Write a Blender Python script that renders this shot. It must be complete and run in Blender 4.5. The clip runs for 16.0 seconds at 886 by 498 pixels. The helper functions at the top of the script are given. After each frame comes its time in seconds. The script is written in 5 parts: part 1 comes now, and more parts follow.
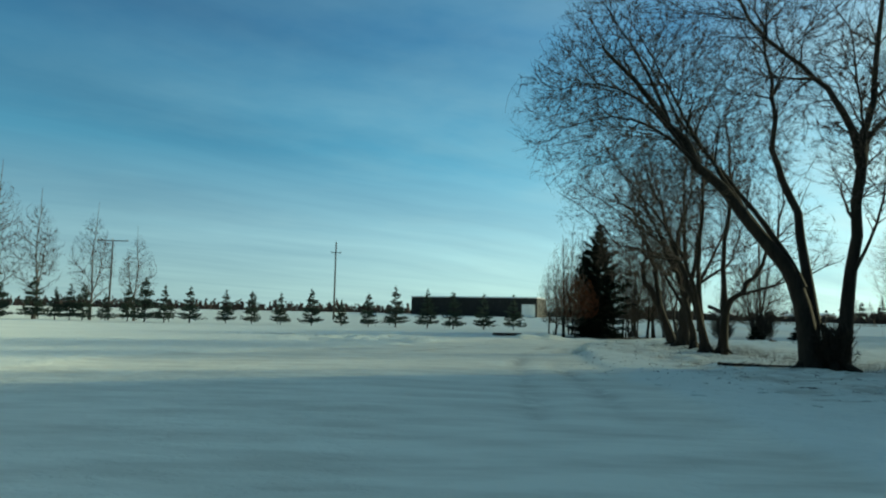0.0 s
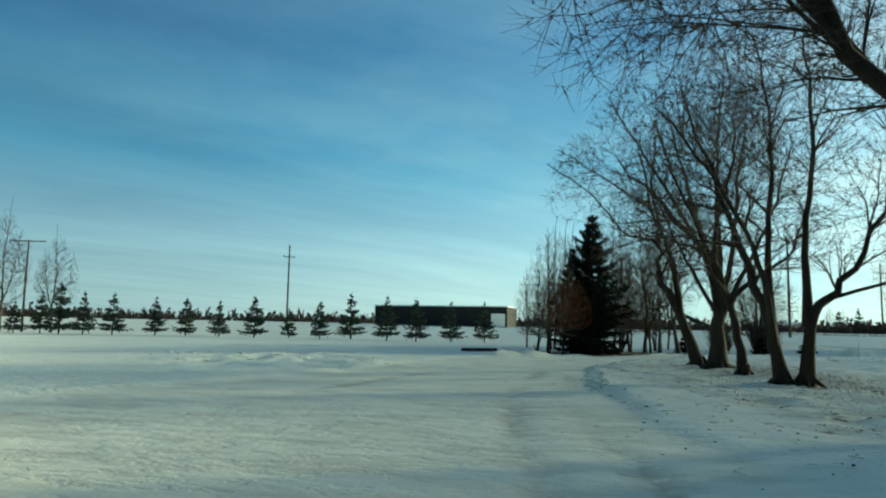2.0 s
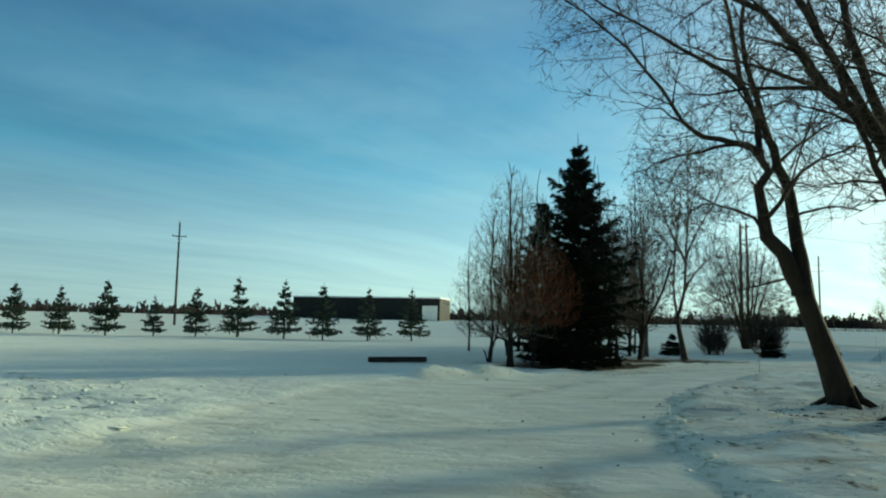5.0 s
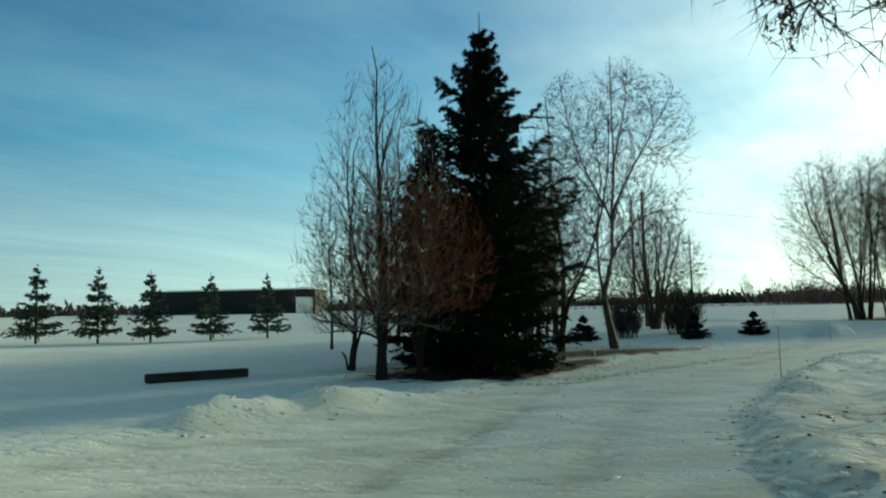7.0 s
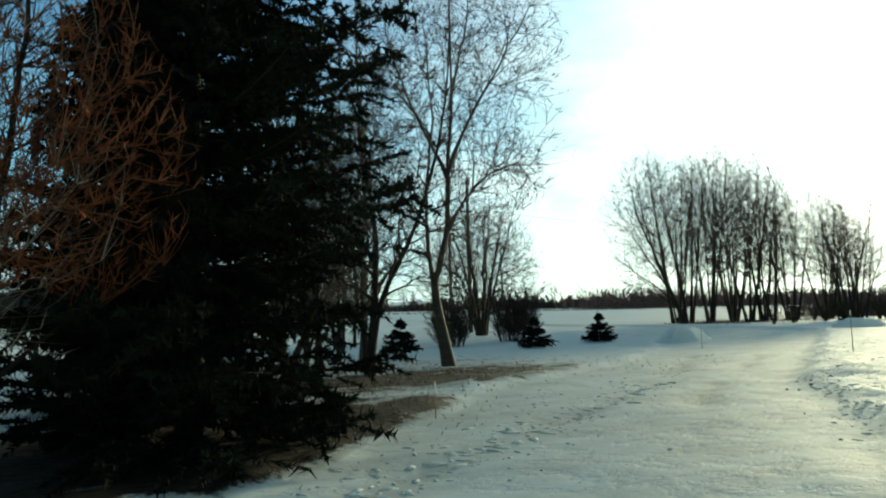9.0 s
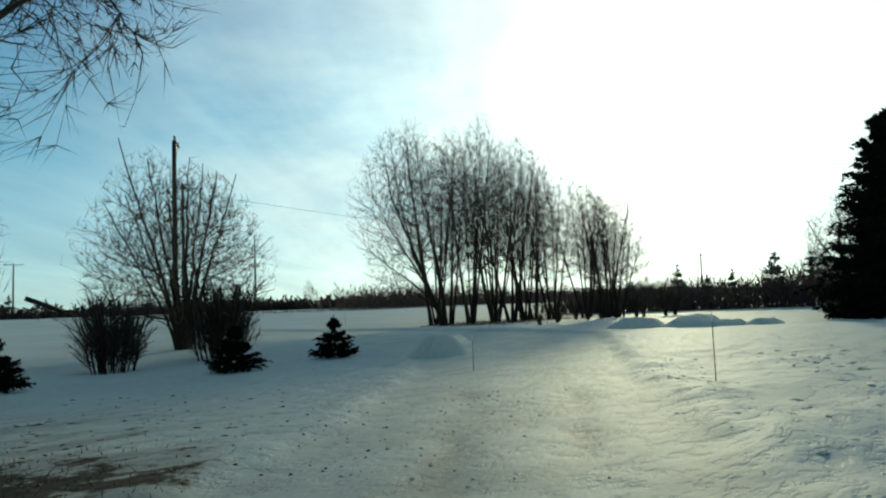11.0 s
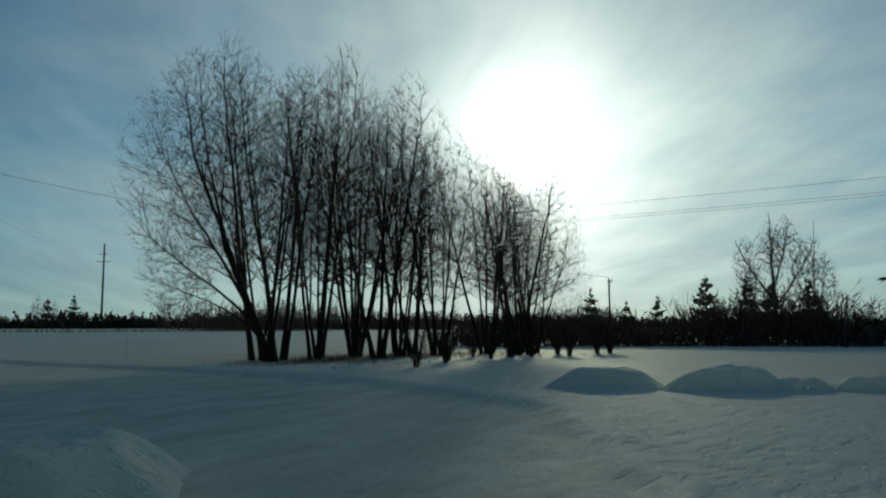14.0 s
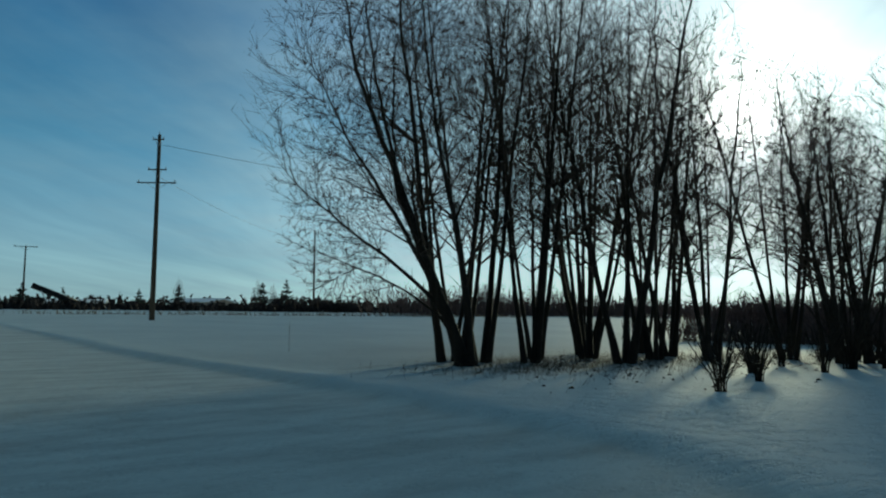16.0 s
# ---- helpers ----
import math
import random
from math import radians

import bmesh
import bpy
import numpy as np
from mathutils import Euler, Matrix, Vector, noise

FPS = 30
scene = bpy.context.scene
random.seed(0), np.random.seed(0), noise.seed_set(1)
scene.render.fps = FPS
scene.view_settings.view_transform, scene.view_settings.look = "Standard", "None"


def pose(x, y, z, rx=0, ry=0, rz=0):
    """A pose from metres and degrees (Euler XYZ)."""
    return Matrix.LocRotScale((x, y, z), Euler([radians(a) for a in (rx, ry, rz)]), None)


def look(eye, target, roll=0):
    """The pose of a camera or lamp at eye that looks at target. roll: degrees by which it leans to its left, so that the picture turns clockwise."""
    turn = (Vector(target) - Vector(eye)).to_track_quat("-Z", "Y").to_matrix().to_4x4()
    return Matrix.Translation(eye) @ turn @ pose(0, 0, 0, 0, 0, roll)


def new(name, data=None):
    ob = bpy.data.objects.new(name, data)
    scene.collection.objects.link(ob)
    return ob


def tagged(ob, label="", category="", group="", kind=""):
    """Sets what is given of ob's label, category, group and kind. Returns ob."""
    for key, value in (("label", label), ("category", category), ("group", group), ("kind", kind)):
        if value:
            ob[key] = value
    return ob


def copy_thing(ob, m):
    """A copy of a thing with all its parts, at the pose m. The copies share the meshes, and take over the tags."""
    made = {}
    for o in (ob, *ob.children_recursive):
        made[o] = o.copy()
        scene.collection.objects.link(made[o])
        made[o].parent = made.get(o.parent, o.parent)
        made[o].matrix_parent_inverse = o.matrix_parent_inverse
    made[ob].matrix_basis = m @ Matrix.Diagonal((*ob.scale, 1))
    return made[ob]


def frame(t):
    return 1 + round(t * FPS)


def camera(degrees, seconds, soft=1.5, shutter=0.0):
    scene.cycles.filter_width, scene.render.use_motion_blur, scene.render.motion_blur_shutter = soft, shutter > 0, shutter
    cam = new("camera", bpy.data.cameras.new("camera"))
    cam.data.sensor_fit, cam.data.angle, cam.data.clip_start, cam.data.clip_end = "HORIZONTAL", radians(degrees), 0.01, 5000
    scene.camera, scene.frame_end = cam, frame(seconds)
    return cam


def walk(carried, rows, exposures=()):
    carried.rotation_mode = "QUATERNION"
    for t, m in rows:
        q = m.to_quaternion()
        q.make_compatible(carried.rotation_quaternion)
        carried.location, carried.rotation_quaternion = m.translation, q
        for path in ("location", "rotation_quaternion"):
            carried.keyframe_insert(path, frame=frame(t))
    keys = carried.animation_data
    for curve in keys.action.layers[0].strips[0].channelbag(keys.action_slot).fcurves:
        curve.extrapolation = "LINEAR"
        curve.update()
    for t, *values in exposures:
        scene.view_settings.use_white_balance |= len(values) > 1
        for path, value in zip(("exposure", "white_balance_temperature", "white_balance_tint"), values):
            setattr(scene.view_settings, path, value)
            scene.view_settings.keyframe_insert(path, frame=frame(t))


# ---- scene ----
cam = camera(63.4, 16.0, soft=2.1)
PATH = [
    (0, (1.81, 0.955, 1.149), (1.715, 2.943, 1.343), 1.2),
    (0.5, (1.775, 3.245, 1.199), (1.695, 5.234, 1.39), 1.3),
    (1, (1.8, 5.833, 1.221), (1.748, 7.821, 1.429), 0.8),
    (1.5, (1.926, 8.559, 1.263), (1.899, 10.547, 1.482), 0.7),
    (2, (1.977, 11.063, 1.312), (1.971, 13.051, 1.534), 1.1),
    (2.5, (2.3, 14.11, 1.303), (2.306, 16.098, 1.524), 1.4),
    (3, (2.412, 16.863, 1.347), (2.444, 18.85, 1.567), 0.9),
    (3.5, (2.51, 19.619, 1.487), (2.574, 21.607, 1.702), 0.6),
    (3.7, (2.64, 20.795, 1.518), (2.713, 22.782, 1.734), 0.8),
    (5.8, (3.948, 31.928, 1.46), (4.237, 33.9, 1.627), -0.4),
    (6, (4.177, 32.879, 1.435), (4.497, 34.848, 1.586), -0.9),
    (6.5, (4.772, 35.446, 1.428), (5.183, 37.398, 1.581), -0.8),
    (7, (5.47, 37.944, 1.421), (5.978, 39.871, 1.598), -1.3),
    (7.5, (6.276, 40.295, 1.408), (6.872, 42.195, 1.591), -0.0),
    (8, (7.159, 42.552, 1.379), (7.866, 44.416, 1.548), 0.2),
    (8.5, (8.178, 44.674, 1.422), (9.01, 46.485, 1.588), -0.3),
    (9, (9.545, 46.933, 1.218), (10.528, 48.665, 1.401), -1.5),
    (9.5, (11.178, 48.871, 1.447), (12.305, 50.514, 1.626), -0.9),
    (10, (12.999, 50.835, 1.447), (14.265, 52.374, 1.62), -0.7),
    (10.2, (13.796, 51.587, 1.426), (15.121, 53.076, 1.592), -1.1),
    (12.3, (23.331, 57.88, 1.174), (24.957, 59.031, 1.351), -0.3),
    (12.5, (24.338, 58.554, 1.147), (25.976, 59.688, 1.328), 0.7),
    (13, (26.963, 60.177, 1.146), (28.631, 61.261, 1.348), 0.0),
    (13.5, (29.734, 62.09, 1.304), (31.415, 63.149, 1.532), -1.1),
    (14, (32.346, 63.968, 1.392), (34.015, 65.046, 1.615), -0.5),
    (14.5, (34.808, 65.988, 1.354), (36.437, 67.134, 1.537), 0.3),
    (15, (37.117, 68.076, 1.432), (38.677, 69.315, 1.608), -0.3),
    (15.5, (38.897, 70.077, 1.466), (40.345, 71.444, 1.653), 0.4),
    (16, (40.614, 72.3, 1.532), (41.925, 73.799, 1.718), 0.3),
]
walk(cam, [(t, look(e, g, r)) for t, e, g, r in PATH],
     exposures=[(0, 0.30, 6850, 6), (3.5, 0.38, 6900, 6), (6.0, 0.34, 7100, 6), (7.5, 0.34, 7300, 7), (8.5, 0.56, 7400, 10), (9.2, 0.58, 7200, 11), (10.2, 0.20, 7050, 13), (11.2, -0.15, 6800, 10),
                (12.3, -1.16, 6450, 11), (14.5, -1.14, 6350, 10), (16, -0.72, 6000, 9)])

# ---- light ----
SUN_AZ, SUN_EL = 64.3, 14.5
SUN_DIR = Vector((math.sin(radians(SUN_AZ)) * math.cos(radians(SUN_EL)), math.cos(radians(SUN_AZ)) * math.cos(radians(SUN_EL)), math.sin(radians(SUN_EL))))

sun_data = bpy.data.lights.new("sun", "SUN")
sun_data.energy, sun_data.angle, sun_data.color = 4.1, radians(5.0), (0.94, 0.94, 0.60)
sun = new("sun", sun_data)
sun.matrix_world = look((0, 0, 50), Vector((0, 0, 50)) - SUN_DIR)


class Nodes:
    """Short hand for node trees."""

    def __init__(self, tree):
        self.tree = tree
        tree.nodes.clear()

    def add(self, kind, **sets):
        n = self.tree.nodes.new(kind)
        for k, v in sets.items():
            if k == "op":
                n.operation = v
            elif k == "ins":
                for i, val in v.items():
                    if isinstance(val, bpy.types.NodeSocket):
                        self.tree.links.new(val, n.inputs[i])
                    else:
                        n.inputs[i].default_value = val
            elif k == "blend":
                n.blend_type = v
            elif k == "data":
                n.data_type = v
            elif k == "sky":
                n.sky_type = v
        return n

    def math(self, op, a, b=0.0, clamp=False):
        n = self.add("ShaderNodeMath", op=op, ins={0: a, 1: b})
        n.use_clamp = clamp
        return n.outputs[0]

    def vmath(self, op, a, b=(0, 0, 0)):
        n = self.add("ShaderNodeVectorMath", op=op, ins={0: a, 1: b})
        return n.outputs["Value"] if op in ("DOT_PRODUCT", "LENGTH") else n.outputs[0]

    def mix(self, f, a, b, blend="MIX"):
        n = self.add("ShaderNodeMix", data="RGBA", blend=blend, ins={0: f, 6: a, 7: b})
        return n.outputs[2]

    def ramp(self, f, stops):
        n = self.add("ShaderNodeValToRGB", ins={0: f})
        r = n.color_ramp
        while len(r.elements) < len(stops):
            r.elements.new(0.5)
        for e, (p, c) in zip(r.elements, stops):
            e.position = p
            e.color = (*c, 1) if len(c) == 3 else c
        return n.outputs[0]

    def noise(self, vec, scale, detail=4.0, rough=0.5):
        n = self.add("ShaderNodeTexNoise", ins={"Vector": vec, "Scale": scale, "Detail": detail, "Roughness": rough})
        return n.outputs[0]


world = bpy.data.worlds.new("winter_sky")
scene.world = world
world.use_nodes = True
w = Nodes(world.node_tree)
co = w.add("ShaderNodeTexCoord").outputs["Generated"]
sky = w.add("ShaderNodeTexSky", sky="NISHITA")
sky.sun_disc, sky.sun_elevation, sky.sun_rotation = False, radians(SUN_EL), radians(SUN_AZ)
sky.air_density, sky.dust_density, sky.ozone_density = 1.0, 0.6, 1.6
sep = w.add("ShaderNodeSeparateXYZ", ins={0: co})
height = w.math("MAXIMUM", sep.outputs[2], 0.0)
clear = w.ramp(height, [(0.0, (0.44, 0.69, 0.73)), (0.10, (0.31, 0.58, 0.70)), (0.22, (0.08, 0.345, 0.545)), (0.38, (0.03, 0.185, 0.385)), (0.62, (0.11, 0.22, 0.29)), (1.0, (0.17, 0.26, 0.31))])
clear = w.mix(1.0, clear, (10, 10, 10, 1), "MULTIPLY")
base_sky = w.mix(0.78, w.mix(1.0, sky.outputs[0], (0.6, 0.95, 1.0, 1), "MULTIPLY"), clear)
toward = w.math("MAXIMUM", w.vmath("DOT_PRODUCT", co, tuple(SUN_DIR)), 0.0)
wide = w.math("POWER", toward, 3.0)
base_sky = w.mix(1.0, base_sky, w.ramp(toward, [(0.0, (0.70, 0.71, 0.73)), (0.15, (0.76, 0.77, 0.79)), (0.50, (1.02, 1.01, 1.0)), (0.75, (1.14, 1.14, 1.14)), (0.95, (1.36, 1.36, 1.34))]), "MULTIPLY")
near_sun = w.math("POWER", toward, 13.0)
aureole = w.math("POWER", toward, 28.0)
halo = w.math("POWER", toward, 95.0)
core = w.math("POWER", toward, 900.0)
# thin cirrus drawn out in long streaks
zz = w.math("ADD", height, 0.10)
flat = w.add("ShaderNodeCombineXYZ", ins={0: w.math("DIVIDE", sep.outputs[0], zz), 1: w.math("DIVIDE", sep.outputs[1], zz), 2: 0.0}).outputs[0]
bend = w.noise(flat, 0.35, 2.0)
along = w.vmath("DOT_PRODUCT", flat, (0.77, 0.64, 0))
across = w.math("ADD", w.vmath("DOT_PRODUCT", flat, (-0.64, 0.77, 0)), w.math("MULTIPLY", bend, 1.1))
drawn = w.add("ShaderNodeCombineXYZ", ins={0: w.math("MULTIPLY", along, 0.11), 1: w.math("MULTIPLY", across, 0.55), 2: 0.3}).outputs[0]
streaks = w.noise(drawn, 1.0, 5.0, 0.55)
puffs = w.noise(flat, 1.6, 5.0, 0.6)
veil = w.math("ADD", w.math("MULTIPLY", streaks, 0.60), w.math("MULTIPLY", puffs, 0.40))
cover = w.ramp(veil, [(0.45, (0, 0, 0)), (0.65, (1, 1, 1))])
cloud_light = w.mix(w.math("POWER", toward, 6.0), (3.2, 5.2, 5.7, 1), (12.6, 15.0, 14.2, 1))
thinning = w.math("SUBTRACT", 1.0, w.math("MULTIPLY", height, 1.1, True))
amount = w.math("MULTIPLY", w.math("MULTIPLY", cover, thinning), w.ramp(toward, [(0.0, (0.14, 0.14, 0.14)), (0.45, (0.34, 0.34, 0.34)), (0.72, (0.40, 0.40, 0.40)), (0.84, (0.66, 0.66, 0.66)), (0.96, (0.95, 0.95, 0.95))]))
tone = w.mix(w.math("MULTIPLY", near_sun, 0.78), base_sky, (8.0, 10.2, 9.7, 1))
tone = w.mix(amount, tone, cloud_light)
tone = w.mix(1.0, tone, w.mix(aureole, (0, 0, 0, 1), (5.2, 5.8, 5.0, 1)), "ADD")
tone = w.mix(1.0, tone, w.mix(halo, (0, 0, 0, 1), (15, 15.5, 13.5, 1)), "ADD")
tone = w.mix(1.0, tone, w.mix(core, (0, 0, 0, 1), (50, 50, 45, 1)), "ADD")
patchy = w.ramp(w.noise(drawn, 3.2, 5.0, 0.6), [(0.30, (0.80, 0.83, 0.87)), (0.70, (1.25, 1.22, 1.17))])
tone = w.mix(w.math("ADD", 0.55, w.math("MULTIPLY", wide, 0.45)), tone, patchy, "MULTIPLY")
bg = w.add("ShaderNodeBackground", ins={0: tone, 1: 0.1})
w.tree.links.new(bg.outputs[0], w.add("ShaderNodeOutputWorld").inputs[0])


# ---- materials ----
def material(name, rough=0.8, metal=0.0):
    m = bpy.data.materials.new(name)
    m.use_nodes = True
    n = Nodes(m.node_tree)
    out = n.add("ShaderNodeOutputMaterial")
    bsdf = n.add("ShaderNodeBsdfPrincipled", ins={"Roughness": rough, "Metallic": metal})
    n.tree.links.new(bsdf.outputs[0], out.inputs[0])
    return m, n, bsdf


def two_tone(name, dark, light, scale, rough=0.85, stretch=(1, 1, 1), bump=0.3, depth=0.01, metal=0.0, gloss=0.2):
    """Colour between two tones, broken up at two scales, with a fine relief."""
    m, n, bsdf = material(name, rough, metal)
    bsdf.inputs["Specular IOR Level"].default_value = gloss
    at = n.add("ShaderNodeTexCoord").outputs["Object"]
    at = n.add("ShaderNodeMapping", ins={0: at, 3: stretch}).outputs[0]
    coarse, fine = n.noise(at, scale, 3.0), n.noise(at, scale * 7, 5.0, 0.65)
    mixed = n.math("ADD", n.math("MULTIPLY", coarse, 0.5), n.math("MULTIPLY", fine, 0.5))
    lot = n.add("ShaderNodeObjectInfo").outputs["Random"]
    mixed = n.math("ADD", mixed, n.math("MULTIPLY", n.math("SUBTRACT", lot, 0.5), 0.12))
    col = n.ramp(mixed, [(0.34, dark), (0.66, light)])
    n.tree.links.new(col, bsdf.inputs["Base Color"])
    b = n.add("ShaderNodeBump", ins={"Strength": bump, "Distance": depth, "Height": fine})
    n.tree.links.new(b.outputs[0], bsdf.inputs["Normal"])
    return m


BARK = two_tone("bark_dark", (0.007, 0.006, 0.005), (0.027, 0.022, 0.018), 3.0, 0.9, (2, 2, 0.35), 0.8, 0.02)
BARK_GREY = two_tone("bark_grey", (0.045, 0.04, 0.035), (0.14, 0.13, 0.115), 3.0, 0.9, (2, 2, 0.35), 0.7, 0.015)
BARK_PALE = two_tone("bark_birch", (0.016, 0.015, 0.013), (0.065, 0.061, 0.055), 2.5, 0.8, (0.6, 0.6, 2.2), 0.5, 0.01)
TWIG = two_tone("twig_brown", (0.022, 0.017, 0.014), (0.070, 0.053, 0.042), 2.0)
TWIG_TAN = two_tone("twig_tan", (0.13, 0.10, 0.07), (0.30, 0.24, 0.17), 2.0)
DEAD_GRASS = two_tone("dead_grass", (0.024, 0.018, 0.013), (0.085, 0.064, 0.042), 2.0)
TWIG_OLIVE = two_tone("twig_olive", (0.07, 0.060, 0.048), (0.22, 0.19, 0.155), 2.0)
TWIG_RED = two_tone("twig_russet", (0.058, 0.019, 0.008), (0.18, 0.058, 0.025), 1.5)
WOODS = two_tone("far_woods_dark", (0.018, 0.014, 0.014), (0.05, 0.038, 0.036), 0.2)
TWIG_PURPLE = two_tone("brush_purple", (0.05, 0.032, 0.032), (0.13, 0.085, 0.08), 0.8)
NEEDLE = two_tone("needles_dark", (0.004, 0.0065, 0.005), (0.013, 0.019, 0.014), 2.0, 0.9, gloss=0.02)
NEEDLE_BLUE = two_tone("needles_green", (0.012, 0.026, 0.019), (0.05, 0.075, 0.055), 2.0, 0.75)
POLE_WOOD = two_tone("pole_wood", (0.022, 0.018, 0.015), (0.075, 0.062, 0.050), 2.0, 0.85, (3, 3, 0.2), 0.5)
WIRE = two_tone("dark_wire", (0.02, 0.02, 0.02), (0.05, 0.05, 0.05), 3.0, 0.6)
GREY_METAL = two_tone("weathered_metal", (0.22, 0.23, 0.24), (0.38, 0.39, 0.40), 3.0, 0.5, metal=0.7)
CERAMIC = two_tone("insulator_ceramic", (0.20, 0.19, 0.18), (0.34, 0.33, 0.32), 5.0, 0.3)
SIDING = two_tone("dark_siding", (0.008, 0.009, 0.010), (0.018, 0.020, 0.021), 0.4, 0.6, (1, 1, 0.3))
DOOR_WHITE = two_tone("white_door_panel", (0.60, 0.62, 0.62), (0.78, 0.79, 0.78), 0.6, 0.5)
ROOF_SNOW = two_tone("roof_snow", (0.70, 0.74, 0.78), (0.84, 0.86, 0.88), 0.3, 0.7)
TIMBER = two_tone("wet_timber", (0.018, 0.014, 0.012), (0.07, 0.055, 0.045), 2.0, 0.8, (0.4, 3, 3), 0.6)
STAKE_WOOD = two_tone("stake_wood", (0.20, 0.16, 0.12), (0.36, 0.30, 0.23), 3.0, 0.8, (3, 3, 0.4))
BRICKISH = two_tone("house_siding_tan", (0.25, 0.19, 0.16), (0.40, 0.32, 0.27), 0.8, 0.7)
PLASTER = two_tone("house_siding_grey", (0.32, 0.33, 0.34), (0.48, 0.49, 0.50), 0.5, 0.7)
GLASS = two_tone("window_dark", (0.02, 0.025, 0.03), (0.05, 0.055, 0.06), 1.0, 0.12, gloss=0.5)


def snow_material():
    m, n, bsdf = material("snow", 0.75)
    bsdf.inputs["Diffuse Roughness"].default_value = 1.0
    bsdf.inputs["Specular IOR Level"].default_value = 0.08
    at = n.add("ShaderNodeTexCoord").outputs["Object"]
    broad, mid, fine = n.noise(at, 0.12, 3.0), n.noise(at, 1.1, 4.0, 0.6), n.noise(at, 9.0, 4.0, 0.7)
    clean = n.ramp(broad, [(0.3, (0.655, 0.705, 0.675)), (0.7, (0.755, 0.805, 0.765))])
    lane = n.noise(n.add("ShaderNodeMapping", ins={0: at, 2: (0, 0, 0.6), 3: (0.5, 1.6, 1)}).outputs[0], 0.9, 5.0, 0.6)
    packed = n.ramp(lane, [(0.28, (0.53, 0.53, 0.475)), (0.6, (0.74, 0.755, 0.69))])
    mask = n.add("ShaderNodeAttribute")
    mask.attribute_name = "cover"
    parts = n.add("ShaderNodeSeparateColor", ins={0: mask.outputs[0]})
    clean = n.mix(1.0, clean, n.ramp(mid, [(0.3, (0.93, 0.935, 0.94)), (0.7, (1.0, 1.0, 1.0))]), "MULTIPLY")
    col = n.mix(parts.outputs[0], clean, packed)
    worn = n.math("MULTIPLY", parts.outputs[2], n.math("MULTIPLY", n.math("SUBTRACT", n.noise(at, 3.2, 5.0, 0.7), 0.37), 6.0, True))
    col = n.mix(n.math("MULTIPLY", worn, 0.7), col, (0.27, 0.265, 0.24, 1))
    lens = n.noise(n.add("ShaderNodeMapping", ins={0: at, 2: (0, 0, 0.25), 3: (0.45, 1.7, 1)}).outputs[0], 1.1, 5.0, 0.65)
    thin = n.math("MULTIPLY", n.math("ADD", n.math("MULTIPLY", parts.outputs[1], 0.9), n.math("SUBTRACT", lens, 0.68)), 4.0, True)
    col = n.mix(n.math("MULTIPLY", n.math("MULTIPLY", thin, n.math("MULTIPLY", parts.outputs[1], 5.0, True)), 0.75), col, (0.36, 0.355, 0.315, 1))
    grass = n.ramp(fine, [(0.35, (0.008, 0.006, 0.004)), (0.7, (0.036, 0.027, 0.018))])
    torn = n.math("MULTIPLY", n.math("SUBTRACT", n.math("ADD", parts.outputs[1], n.math("MULTIPLY", n.math("SUBTRACT", n.noise(at, 1.7, 6.0, 0.72), 0.5), 2.6)), 0.5), 5.0, True)
    torn = n.math("MULTIPLY", torn, n.math("MULTIPLY", parts.outputs[1], 8.0, True))
    col = n.mix(torn, col, grass)
    n.tree.links.new(col, bsdf.inputs["Base Color"])
    crust = n.noise(n.add("ShaderNodeMapping", ins={0: at, 2: (0, 0, 0.9), 3: (0.8, 1.3, 1)}).outputs[0], 2.3, 5.0, 0.66)
    plates = n.ramp(crust, [(0.40, (0, 0, 0)), (0.50, (0.7, 0.7, 0.7)), (0.66, (1, 1, 1))])
    relief = n.math("ADD", n.math("MULTIPLY", n.noise(at, 0.7, 2.0, 0.5), 0.28), n.math("ADD", n.math("MULTIPLY", n.math("MULTIPLY", plates, n.math("SUBTRACT", 1.0, n.math("MULTIPLY", parts.outputs[0], 0.45))), 0.13), n.math("MULTIPLY", n.noise(at, 11.0, 3.0, 0.6), 0.022)))
    hollows = n.math("MULTIPLY", n.noise(at, 2.4, 3.0, 0.55), n.math("MULTIPLY", parts.outputs[1], 3.0, True))
    relief = n.math("ADD", relief, n.math("MULTIPLY", hollows, 0.22))
    b = n.add("ShaderNodeBump", ins={"Strength": 0.75, "Distance": 0.24, "Height": relief})
    n.tree.links.new(b.outputs[0], bsdf.inputs["Normal"])
    return m


SNOW = snow_material()


# ---- builders ----
def mesh_object(name, verts, faces, mat, parent=None, label="", smooth=True):
    me = bpy.data.meshes.new(name)
    verts = np.asarray(verts, dtype=np.float32).reshape(-1, 3)
    if isinstance(faces, np.ndarray):
        k = faces.shape[1]
        me.vertices.add(len(verts))
        me.vertices.foreach_set("co", verts.ravel())
        me.loops.add(faces.size)
        me.loops.foreach_set("vertex_index", faces.astype(np.int32).ravel())
        me.polygons.add(len(faces))
        me.polygons.foreach_set("loop_start", np.arange(0, faces.size, k, dtype=np.int32))
        me.update(calc_edges=True)
        me.validate()
    else:
        me.from_pydata([tuple(v) for v in verts], [], faces)
    me.polygons.foreach_set("use_smooth", np.full(len(me.polygons), smooth))
    me.materials.append(mat)
    ob = new(name, me)
    if parent:
        ob.parent = parent
    return tagged(ob, label)


def part(name, bm, mat, parent, label="", smooth=False):
    """Links a bmesh as one mesh object under a thing or a part."""
    me = bpy.data.meshes.new(name)
    bm.to_mesh(me)
    bm.free()
    me.polygons.foreach_set("use_smooth", np.full(len(me.polygons), smooth))
    me.materials.append(mat)
    ob = new(name, me)
    ob.parent = parent
    return tagged(ob, label)


